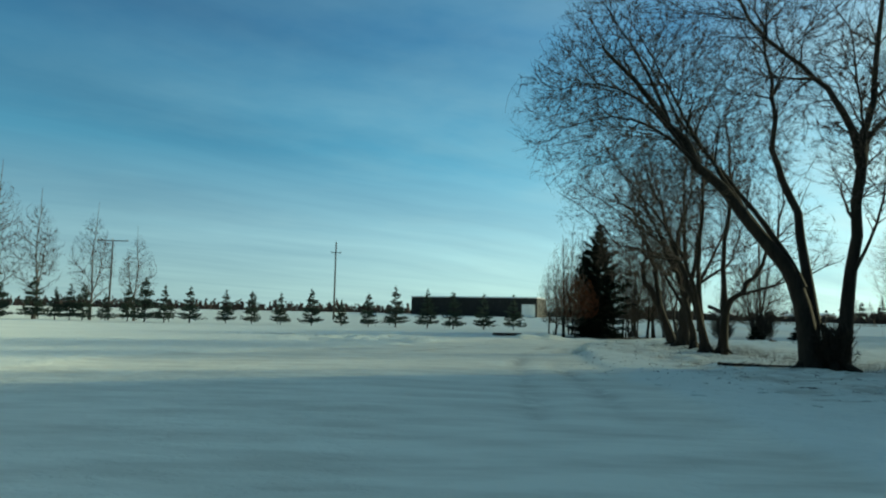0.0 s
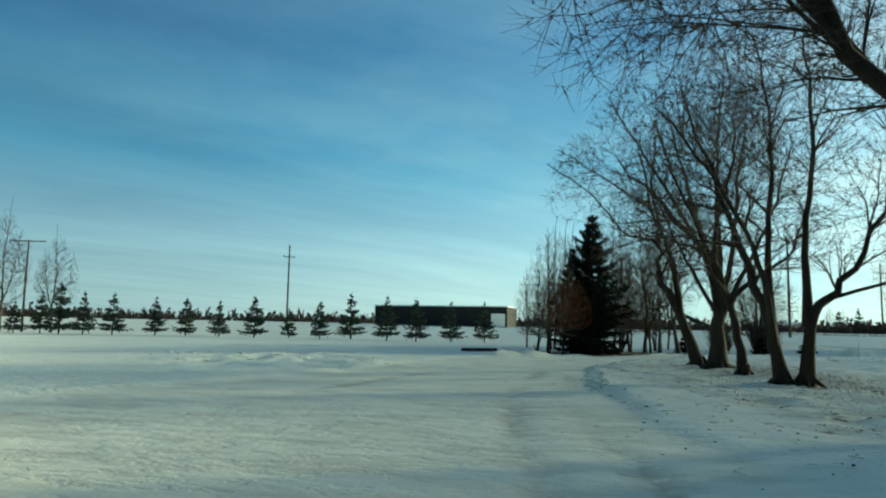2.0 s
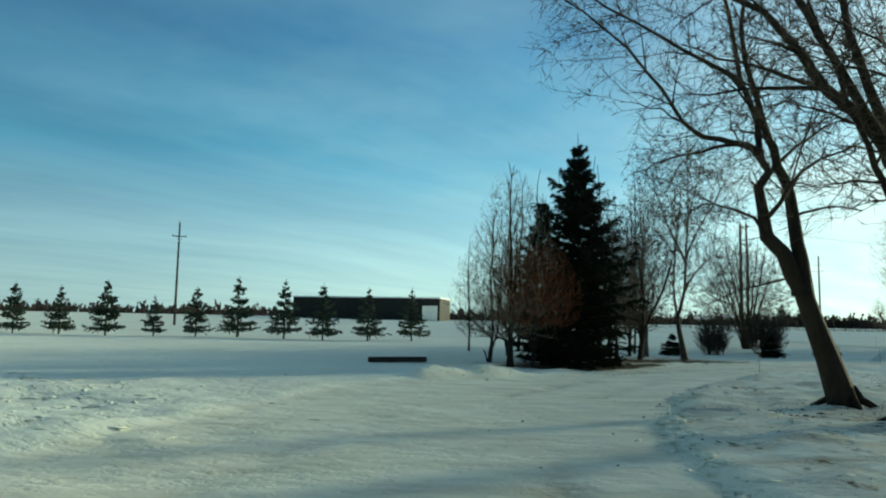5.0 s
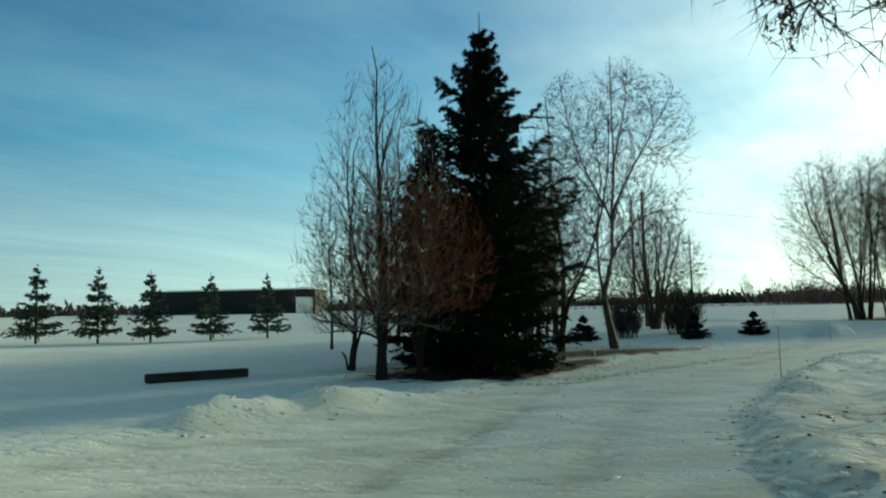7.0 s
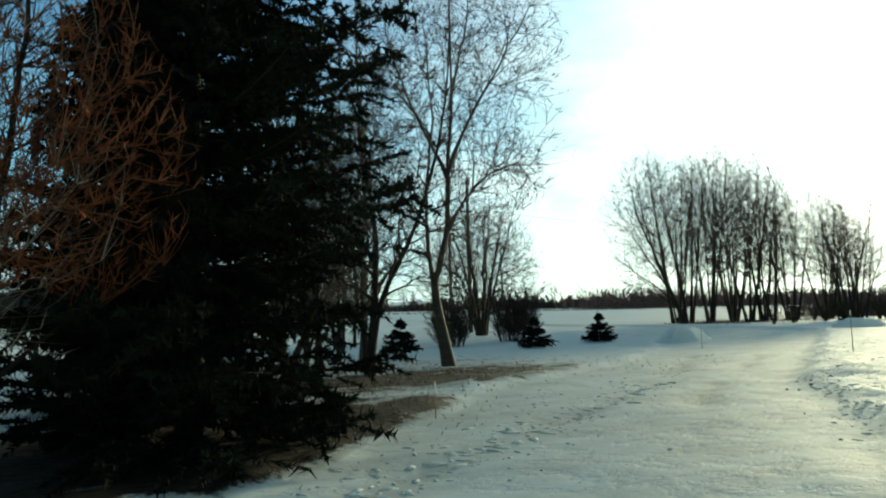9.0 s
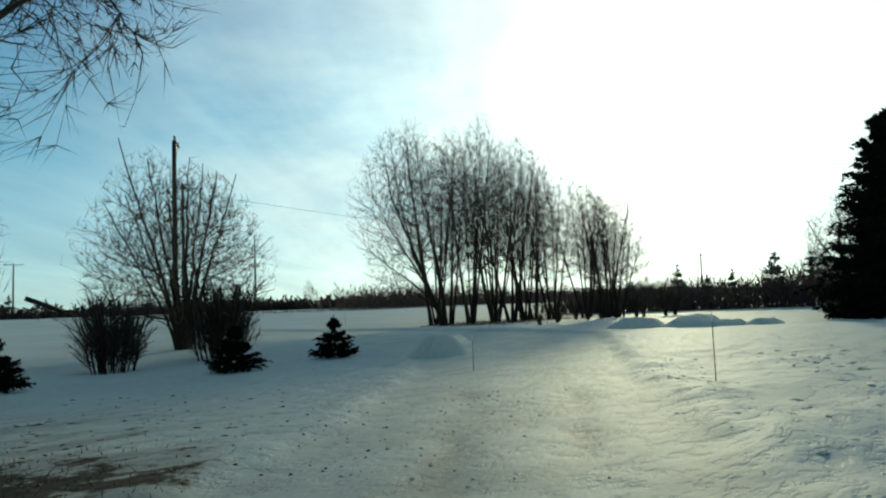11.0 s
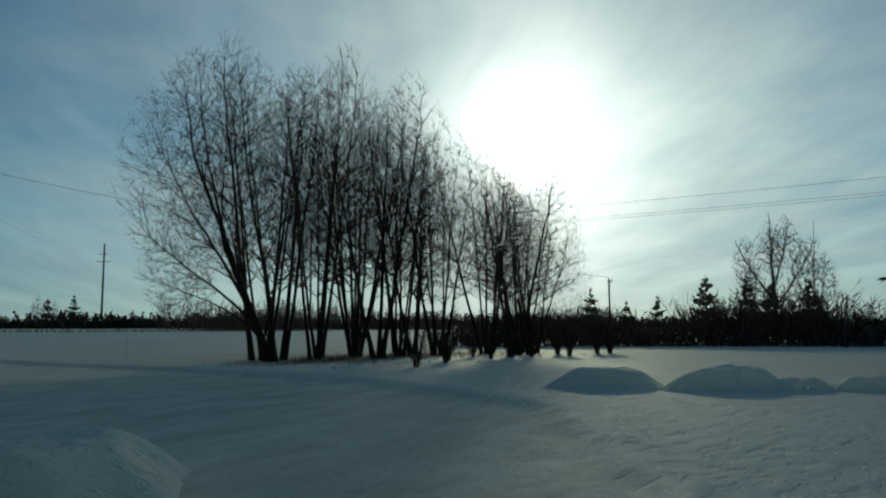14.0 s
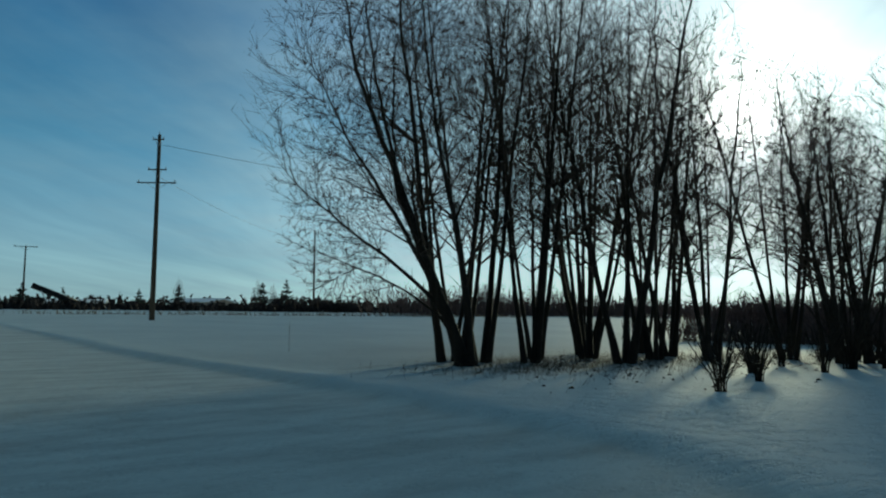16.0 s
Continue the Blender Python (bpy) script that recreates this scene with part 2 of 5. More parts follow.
def box(sx, sy, sz, at=(0, 0, 0), bevel=0.0, turn=0.0, bm=None):
    """A box of that size, its base's middle at 'at'."""
    bm = bm or bmesh.new()
    m = pose(at[0], at[1], at[2] + sz / 2, 0, 0, turn) @ Matrix.Diagonal((sx, sy, sz, 1))
    made = bmesh.ops.create_cube(bm, size=1, matrix=m)
    if bevel:
        edges = list({e for v in made["verts"] for e in v.link_edges})
        bmesh.ops.bevel(bm, geom=edges, offset=bevel, segments=2, affect="EDGES")
    return bm


def rod(p, q, r0, r1, sides=8, bm=None):
    bm = bm or bmesh.new()
    p, q = Vector(p), Vector(q)
    d = q - p
    m = Matrix.Translation((p + q) / 2) @ d.to_track_quat("Z", "Y").to_matrix().to_4x4()
    bmesh.ops.create_cone(bm, cap_ends=True, segments=sides, radius1=r0, radius2=r1, depth=d.length, matrix=m)
    return bm


def empty(name, x, y, z=0.0, rz=0.0, label="", category="", group="", scale=1.0):
    e = new(name)
    e.empty_display_size = 0.2
    e.matrix_basis = pose(x, y, z, 0, 0, rz) @ Matrix.Diagonal((scale, scale, scale, 1))
    return tagged(e, label, category, group)


def place(thing, x, y, rz=0.0, scale=1.0, tall=1.0, z=None):
    """A copy of a thing, turned and scaled, on the ground."""
    z = ground_z(x, y) if z is None else z
    return copy_thing(thing, pose(x, y, z, 0, 0, rz) @ Matrix.Diagonal((scale, scale, scale * tall, 1)))


# ---- the lie of the land ----
def lattice(x, y, seed):
    h = np.sin(x * 127.1 + y * 311.7 + seed * 74.7) * 43758.5453
    return h - np.floor(h)


def value_noise(x, y, seed):
    xi, yi = np.floor(x), np.floor(y)
    fx, fy = x - xi, y - yi
    fx, fy = fx * fx * (3 - 2 * fx), fy * fy * (3 - 2 * fy)
    a, b = lattice(xi, yi, seed), lattice(xi + 1, yi, seed)
    c, d = lattice(xi, yi + 1, seed), lattice(xi + 1, yi + 1, seed)
    return a + (b - a) * fx + (c - a) * fy + (a - b - c + d) * fx * fy - 0.5


def step(a, b, v):
    k = np.clip((v - a) / (b - a), 0, 1)
    return k * k * (3 - 2 * k)


def line_distance(x, y, pts):
    """Distance from a polyline and the side of it (positive to the left)."""
    best, side = np.full(np.shape(x), 1e9), np.zeros(np.shape(x))
    for (ax, ay), (bx, by) in zip(pts, pts[1:]):
        dx, dy = bx - ax, by - ay
        k = np.clip(((x - ax) * dx + (y - ay) * dy) / (dx * dx + dy * dy), 0, 1)
        d = np.hypot(x - ax - k * dx, y - ay - k * dy)
        s = np.sign(dx * (y - ay) - dy * (x - ax))
        side = np.where(d < best, s, side)
        best = np.minimum(best, d)
    return best, side


RIGHT_EDGE = [(5, -30), (5.2, 20), (5.7, 28), (6.4, 32.4), (7.4, 37.6), (9.4, 42.2), (10.9, 45.1), (12.8, 47.4), (17, 51.2), (21.6, 55.0), (28.1, 59.4), (36, 64), (45, 70), (48.6, 78), (49.3, 84), (50, 108), (52, 160)]
LEFT_EDGE = [(-9, -30), (-8, 20), (-1.5, 34), (1.5, 43.5), (2.9, 46.5), (5, 48.5), (8, 50.2), (12.5, 54), (16.9, 58.0), (19.7, 59.3), (23.2, 61.3), (31, 67.5), (37, 74), (41, 84), (43, 108), (46, 160)]


RUTS = [[(6.5, 44.5), (9.0, 48.0), (11.7, 52.0), (14.1, 53.4), (16.3, 54.6), (19.1, 56.3), (22.4, 58.8), (27, 62.4)], [(8.0, 43.6), (10.6, 47.2), (13.5, 50.6), (15.4, 52.2), (18.6, 54.8), (22.4, 57.2), (28, 60.8)],
        [(3.9, 10), (4.0, 20), (4.6, 27), (6.0, 34)], [(2.6, 10), (3.0, 22), (4.0, 30), (5.6, 37)], [(-1.0, 26), (0.5, 32), (3.4, 40)]]


def relief(x, y):
    """Height of the snow, without the small lumps of the yard."""
    z = 0.09 * value_noise(x / 9, y / 9, 1) + 0.035 * value_noise(x / 3.1, y / 3.1, 2) + 0.014 * value_noise(x / 1.2, y / 1.0, 12)
    z = z - 0.42 * np.exp(-((x - 27) ** 2 + (y - 75) ** 2) / 150)
    rise = 0.021 * np.clip(y - 98, 0, 125)
    return z + rise


def ground_z(x, y):
    return float(full_relief(np.array([x], float), np.array([y], float))[0][0])


def full_relief(x, y):
    z = relief(x, y)
    dr, sr = line_distance(x, y, RIGHT_EDGE)
    dl, sl = line_distance(x, y, LEFT_EDGE)
    wob = 0.35 * value_noise(x / 1.3, y / 1.3, 3)
    right, left = dr * sr + wob, -dl * sl + wob
    inside = np.minimum(right, left)
    road = step(-0.25, 0.35, inside)
    z = z - 0.05 * road - 0.025 * step(-0.14, 0.14, inside) * step(20, 28, y)
    bench = step(0.12, -0.22, right) * (1 - step(0.5, 4.5, -right)) * step(18, 26, y) * (1 - step(50, 60, y))
    z = z + 0.055 * bench
    # wheel tracks
    ruts = np.zeros(np.shape(x))
    for line in RUTS:
        ruts = np.maximum(ruts, np.exp(-(line_distance(x, y, line)[0] / 0.24) ** 2))
    ruts = ruts * np.clip(0.5 + 1.8 * value_noise(x / 1.5, y / 1.5, 41), 0, 1)
    z = z - 0.05 * ruts + 0.035 * ruts * value_noise(x / 0.4, y / 0.4, 42)
    # ploughed ridges along the edges
    clods = np.clip(0.45 + 1.1 * value_noise(x / 0.6, y / 0.6, 4) + 0.7 * value_noise(x / 0.33, y / 0.33, 5), 0, 1.3)
    rid = np.exp(-((right + 0.35) / 0.4) ** 2) * step(38, 44, y)
    lid = np.exp(-((left + 0.35) / 0.4) ** 2) * step(46.5, 48.5, y) * (1 - step(66, 74, y))
    z = z + 0.08 * clods * (rid + 0.9 * lid)
    berm = np.exp(-((right + 0.8) / 0.7) ** 2) * step(66, 76, y) * (1 - step(110, 130, y))
    z = z + 0.07 * berm
    bank, _ = line_distance(x, y, [(4.4, 48.2), (5.4, 48.8), (8.0, 50.4)])
    z = z + 0.32 * np.exp(-(bank / 0.55) ** 2) * (0.48 + 0.55 * clods) * (0.35 + 0.65 * step(4.0, 5.2, x)) * (1 - 0.6 * step(6.8, 8.2, x))
    # trodden, lumpy snow of the yard and under the trees
    trodden = 1.5 * np.exp(-((x + 3.5) / 5.5) ** 2 - ((y - 38.5) / 5.0) ** 2) + step(5.6, 8.5, x) * (1 - step(26, 34, x)) * step(8, 16, y) * (1 - step(48, 56, y)) * 0.95
    trodden = trodden + 0.7 * np.exp(-((x - 27) / 7) ** 2 - ((y - 54) / 4.5) ** 2) + 0.5 * np.exp(-((x - 36) / 8) ** 2 - ((y - 60) / 4) ** 2) + 0.9 * np.exp(-((x - 34) / 3.5) ** 2 - ((y - 69.5) / 1.8) ** 2)
    trodden = trodden + 1.2 * np.exp(-((x - 23) / 5.0) ** 2 - ((y - 52.8) / 2.6) ** 2)
    xa, ya, xb, yb = 0.82 * x + 0.57 * y, 0.82 * y - 0.57 * x, 0.34 * x - 0.94 * y, 0.34 * y + 0.94 * x
    lumps = (np.abs(value_noise(xa / 1.7, ya / 1.1, 6)) + np.abs(value_noise(xb / 1.3, yb / 1.9, 26))) * 0.17 + np.abs(value_noise(xa / 0.7, ya / 0.8, 7)) * 0.2 - 0.12
    z = z + trodden * lumps * (1 - 0.7 * road)
    raked = np.exp(-((x + 4.0) / 5.0) ** 2 - ((y - 41) / 5.5) ** 2)
    z = z + 0.16 * raked * (1 - np.abs(value_noise(xa / 1.5, ya / 1.9, 15))) ** 4 + 0.06 * raked * value_noise(xb / 0.5, yb / 0.5, 16)
    bare = 1.25 * np.exp(-(((x - 11.8) / 3.9) ** 2 + ((y - 54.7) / 2.9) ** 2) ** 2)
    bare = np.maximum(bare, np.exp(-(((x - 16.6) / 4.6) ** 2 + ((y - 60.2 - 0.25 * (x - 16.6)) / 2.4) ** 2) ** 2) * 0.95)
    bare = np.maximum(bare, 0.45 * np.exp(-(((x - 13) / 3.5) ** 2 + ((y - 37) / 8) ** 2) ** 2))
    bare = np.maximum(bare, 0.45 * np.exp(-(((x - 60) / 9) ** 2 + ((y - 88) / 4) ** 2) ** 2))
    bare = np.maximum(bare, 0.31 * step(5.9, 8, x) * (1 - step(16, 22, x)) * step(8, 14, y) * (1 - step(46, 52, y)))
    bare = np.maximum(bare, 0.36 * np.exp(-(((x - 17.5) / 6.5) ** 2 + ((y - 65) / 5.5) ** 2) ** 2))
    bare = bare * (1 - road)
    z = z + 0.10 * np.clip(bare - 0.35, 0, 0.6) * (value_noise(x / 0.55, y / 0.55, 51) + 0.6 * value_noise(x / 0.27, y / 0.27, 52))
    return z, road, bare, ruts


def axis_steps(lo, hi, fine, far):
    inner = np.arange(lo, hi + fine, fine)
    out, s, v = [], fine, 0.0
    while v < far:
        s *= 1.16
        v += s
        out.append(v)
    out = np.array(out)
    return np.concatenate([lo - out[::-1], inner, inner[-1] + out])


def build_ground():
    xs, ys = axis_steps(-10, 52, 0.2, 2500), axis_steps(10, 78, 0.2, 2500)
    gx, gy = np.meshgrid(xs, ys)
    z, road, bare, ruts = full_relief(gx, gy)
    n, m = len(ys), len(xs)
    idx = np.arange(n * m).reshape(n, m)
    faces = np.stack([idx[:-1, :-1], idx[:-1, 1:], idx[1:, 1:], idx[1:, :-1]], -1).reshape(-1, 4)
    ob = mesh_object("ground", np.stack([gx, gy, z], -1), faces, SNOW)
    attr = ob.data.attributes.new("cover", "FLOAT_COLOR", "POINT")
    cols = np.zeros((n * m, 4), np.float32)
    cols[:, 0], cols[:, 1], cols[:, 2], cols[:, 3] = road.ravel(), bare.ravel(), ruts.ravel(), 1
    attr.data.foreach_set("color", cols.ravel())
    return tagged(ob, "snow-covered yard and fields with a packed driveway", "snowy ground", kind="structure")


build_ground()


# ---- bare trees ----
def unit(v):
    return v / np.maximum(np.linalg.norm(v, axis=-1, keepdims=True), 1e-9)


def tubes(lines, radii, sides):
    """Vertices and quads of tapered tubes round polylines [count, points, 3]."""
    b, n, _ = lines.shape
    tan = unit(np.gradient(lines, axis=1))
    ref = np.where(np.abs(tan[:, :1, 2:3]) > 0.9, np.array([1.0, 0, 0]), np.array([0, 0, 1.0]))
    u = unit(np.cross(tan, np.broadcast_to(ref, tan.shape)))
    v = np.cross(tan, u)
    ang = np.arange(sides) * 2 * np.pi / sides
    ring = u[:, :, None] * np.cos(ang)[:, None] + v[:, :, None] * np.sin(ang)[:, None]
    verts = lines[:, :, None] + ring * radii[:, :, None, None]
    idx = np.arange(b * n * sides).reshape(b, n, sides)
    nxt = np.roll(idx, -1, axis=2)
    faces = np.stack([idx[:, :-1], nxt[:, :-1], nxt[:, 1:], idx[:, 1:]], -1).reshape(-1, 4)
    return verts.reshape(-1, 3), faces


def slivers(rng, lines, radii):
    """The finest twigs: one tapering blade each from the first to the last point of its line."""
    p, q = lines[:, 0], lines[:, -1]
    side = unit(np.cross(unit(q - p), rng.normal(size=p.shape))) * radii[:, :1] * 1.25
    verts = np.stack([p - side, p + side, q], 1).reshape(-1, 3)
    return verts, np.arange(len(verts)).reshape(-1, 3)


def resample(points, n):
    """A smooth curve through a few control points."""
    p = np.array(points, float)
    p = np.vstack([2 * p[0] - p[1], p, 2 * p[-1] - p[-2]])
    out = []
    for k in np.linspace(0, len(points) - 1.0001, n):
        i, f = int(k), k - int(k)
        a, b, c, d = p[i:i + 4]
        out.append(0.5 * (2 * b + (c - a) * f + (2 * a - 5 * b + 4 * c - d) * f * f + (3 * b - a - 3 * c + d) * f ** 3))
    return np.array(out)


def sprout(rng, lines, radii, count, span, angle, ratio, n, lift, droop, thin, wander=0.06, least=0.004, taper=0.6, stray=0.08):
    """Child branches along parent polylines."""
    b, k, _ = lines.shape
    t = span[0] + (span[1] - span[0]) * (np.arange(count)[None] + rng.random((b, count))) / count
    pos = t * (k - 1)
    i = np.clip(pos.astype(int), 0, k - 2)
    f = (pos - i)[..., None]
    rows = np.arange(b)[:, None]
    at = lines[rows, i] * (1 - f) + lines[rows, i + 1] * f
    tan = unit(lines[rows, i + 1] - lines[rows, i])
    rad = radii[rows, i] * (1 - f[..., 0]) + radii[rows, i + 1] * f[..., 0]
    length = np.linalg.norm(np.diff(lines, axis=1), axis=2).sum(1)[:, None]
    side = unit(np.cross(tan, rng.normal(size=tan.shape)))
    a = np.radians(angle * (0.7 + 0.6 * rng.random(t.shape)))[..., None]
    d = unit(tan * np.cos(a) + side * np.sin(a) + np.array([0, 0, lift]))
    size = length * ratio * (1 - taper * t) * (0.65 + 0.7 * rng.random(t.shape))
    s = np.linspace(0, 1, n)[None, None, :, None]
    bend = np.array([0, 0, droop]) + rng.normal(size=d.shape) * stray
    kids = at[:, :, None] + size[..., None, None] * (d[:, :, None] * s + bend[:, :, None] * s * s)
    kids = kids + rng.normal(size=kids.shape) * wander * size[..., None, None] * s / 2
    kids[:, :, 0] = at
    r0 = np.maximum(rad * thin, least)[..., None]
    rr = np.maximum(r0 * (1 - 0.8 * np.linspace(0, 1, n)), least * 0.7)
    return kids.reshape(-1, n, 3), rr.reshape(-1, n)


def reach_for(rng, nodes, ways, rads, goals, n, pull, up, sag, share, least, wander):
    """Shoots that grow from the handiest spot of a skeleton to each of the goals."""
    lean = unit(ways + np.array([0, 0, up]))
    pick = np.empty(len(goals), int)
    for k in range(0, len(goals), 1500):
        g = goals[k:k + 1500]
        far = np.sqrt(np.maximum((g * g).sum(1)[:, None] + (nodes * nodes).sum(1)[None] - 2 * g @ nodes.T, 1e-6))
        pick[k:k + 1500] = np.argmin(far - pull * (g @ lean.T - (nodes * lean).sum(1)[None]), axis=1)
    at, way = nodes[pick], ways[pick]
    d = goals - at
    size = np.linalg.norm(d, axis=1, keepdims=True)
    mid = at + 0.5 * d + (0.12 * way - np.array([0, 0, sag])) * size
    t = np.linspace(0, 1, n)[None, :, None]
    lines = at[:, None] * (1 - t) ** 2 + 2 * mid[:, None] * t * (1 - t) + goals[:, None] * t * t
    lines = lines + rng.normal(size=lines.shape) * wander * size[:, None] * t * (1 - t)
    r0 = np.maximum(np.minimum(rads[pick] * share, 0.016 * size[:, 0] + least), least)[:, None]
    return lines, np.maximum(r0 * (1 - 0.75 * np.linspace(0, 1, n)), least * 0.6)


def skeleton_nodes(lines, radii, start):
    """Spots along polylines, with the way they run and their radius."""
    tan = unit(np.gradient(lines, axis=1))
    k = int(round(start * (lines.shape[1] - 1)))
    return lines[:, k:].reshape(-1, 3), tan[:, k:].reshape(-1, 3), radii[:, k:].reshape(-1)


def fill_crown(rng, root, lines, radii, habit, bark, twig, apart):
    """Limbs, boughs, twigs and fine twigs that fill an egg-shaped space round the upper part of each stem."""
    length = np.linalg.norm(np.diff(lines, axis=1), axis=2).sum(1)
    wide, tall = habit["girth"]
    centre = np.array([ln[min(15, int(habit["at"] * 15))] for ln in lines])
    radius = np.stack([wide * length, wide * length, tall * length], -1)
    nodes, ways, rads = skeleton_nodes(lines, radii, habit["start"])
    names = ("limb_mass", "bough_mass", "twig_mass", "fine_twig_mass")
    for j in range(4):
        some = np.maximum(2, np.round(habit["count"][j] * length / length.max())).astype(int)
        which = np.repeat(np.arange(len(lines)), some)
        ball = unit(rng.normal(size=(len(which), 3))) * rng.random((len(which), 1)) ** 0.36
        ball[:, :2] *= np.clip(1.12 - 0.42 * ball[:, 2:3], 0.5, 1.25)
        goals = centre[which] + ball * radius[which]
        goals = goals[goals[:, 2] > habit["floor"]]
        n = (7, 5, 3, 2)[j]
        ln, rr = reach_for(rng, nodes, ways, rads, goals, n, habit["pull"], habit["up"], habit["sag"], (0.5, 0.55, 0.6, 0.7)[j], habit["least"][j], habit["wander"])
        if j < 3:
            more = skeleton_nodes(ln, rr, 0.25)
            nodes, ways, rads = np.concatenate([nodes, more[0]]), np.concatenate([ways, more[1]]), np.concatenate([rads, more[2]])
        if j == 0 and apart:
            for k in range(len(ln)):
                v, f = tubes(ln[k:k + 1], rr[k:k + 1], 5)
                mesh_object("limb", v, f, bark, root)
            continue
        v, f = slivers(rng, ln, rr) if j == 3 else tubes(ln, rr, 4 if j == 0 else 3)
        tagged(mesh_object(names[j], v, f, bark if j == 0 else twig, root), kind="stuff")


def habit(count, girth=(0.26, 0.42), at=0.70, pull=0.62, up=0.35, sag=0.06, start=0.25, floor=1.2, least=(0.016, 0.010, 0.006, 0.005), wander=0.06):
    return dict(count=count, girth=girth, at=at, pull=pull, up=up, sag=sag, start=start, floor=floor, least=least, wander=wander)


def bare_tree(name, stems, levels, seed, bark, twig, label, category="bare tree", group="", at=(0, 0), rz=0.0, sides=9, apart=True):
    """A leafless tree: each stem a part, then limbs, boughs and twigs, by a habit or level by level. stems: control points, radius at foot and tip."""
    rng = np.random.default_rng(seed)
    root = empty(name, at[0], at[1], ground_z(*at), rz, label, category, group)
    lines, radii = [], []
    for pts, r0, r1 in stems:
        ln = resample(pts, 16)
        ln[2:] += rng.normal(size=(14, 3)) * np.linspace(0.02, 0.09, 14)[:, None] * min(1.0, r0 / 0.24)
        rr = r0 + (r1 - r0) * np.linspace(0, 1, 16) ** 0.8
        rr[0] *= 1.3
        rr[1] *= 1.12
        ln[0, 2] -= 0.15
        v, f = tubes(ln[None], rr[None], sides)
        mesh_object("trunk", v, f, bark, root)
        if apart and r0 > 0.17 and pts[0][2] == 0:
            for k in range(6):
                a = 6.28 * (k + 0.5 * rng.random()) / 6
                out = np.array([math.cos(a), math.sin(a), 0])
                foot = np.array(pts[0], float)
                base = np.array([foot + out * r0 * 0.55 + (0, 0, 0.5 * r0 + 0.25), foot + out * r0 * 1.15 + (0, 0, 0.12), foot + out * r0 * (1.9 + 0.8 * rng.random()) + (0, 0, -0.06)])
                v, f = tubes(base[None], np.array([[r0 * 0.30, r0 * 0.36, r0 * 0.14]]), 6)
                mesh_object("root", v, f, bark, root)
        lines.append(ln)
        radii.append(rr)
    lines, radii = np.array(lines), np.array(radii)
    if isinstance(levels, dict):
        fill_crown(rng, root, lines, radii, levels, bark, twig, apart)
        return root
    every = [(lines, radii)]
    for j, lv in enumerate(levels):
        ln, rr = sprout(rng, *every[-1], lv["count"], lv["span"], lv["angle"], lv["ratio"], lv["n"], lv["lift"], lv["droop"], lv["thin"], lv["wander"], lv["least"], lv["taper"], lv["stray"])
        every.append((ln, rr))
        if j == 0 and apart:
            for k in range(len(ln)):
                v, f = tubes(ln[k:k + 1], rr[k:k + 1], lv["sides"])
                mesh_object("limb", v, f, bark, root)
            continue
        v, f = slivers(rng, ln, rr) if lv["n"] == 2 else tubes(ln, rr, lv["sides"])
        ob = mesh_object(("limb_mass", "bough_mass", "twig_mass", "fine_twig_mass")[min(j, 3)], v, f, bark if j == 0 else twig, root)
        tagged(ob, kind="stuff")
    return root


def lv(count, ratio, angle=42, lift=0.1, droop=0.1, n=5, sides=3, span=(0.25, 1.0), least=0.006, thin=0.5, taper=0.6, wander=0.06, stray=0.08):
    return dict(count=count, ratio=ratio, angle=angle, lift=lift, droop=droop, n=n, sides=sides, span=span, least=least, thin=thin, taper=taper, wander=wander, stray=stray)


WILLOW = habit((20, 150, 1050, 6200), (0.31, 0.34), 0.86, 0.60, 0.06, 0.02, 0.3, 3.6)
THINNER = habit((12, 72, 460, 2700), (0.27, 0.36), 0.84, 0.62, 0.22, 0.05, 0.38, 3.4, (0.013, 0.009, 0.0056, 0.0046))

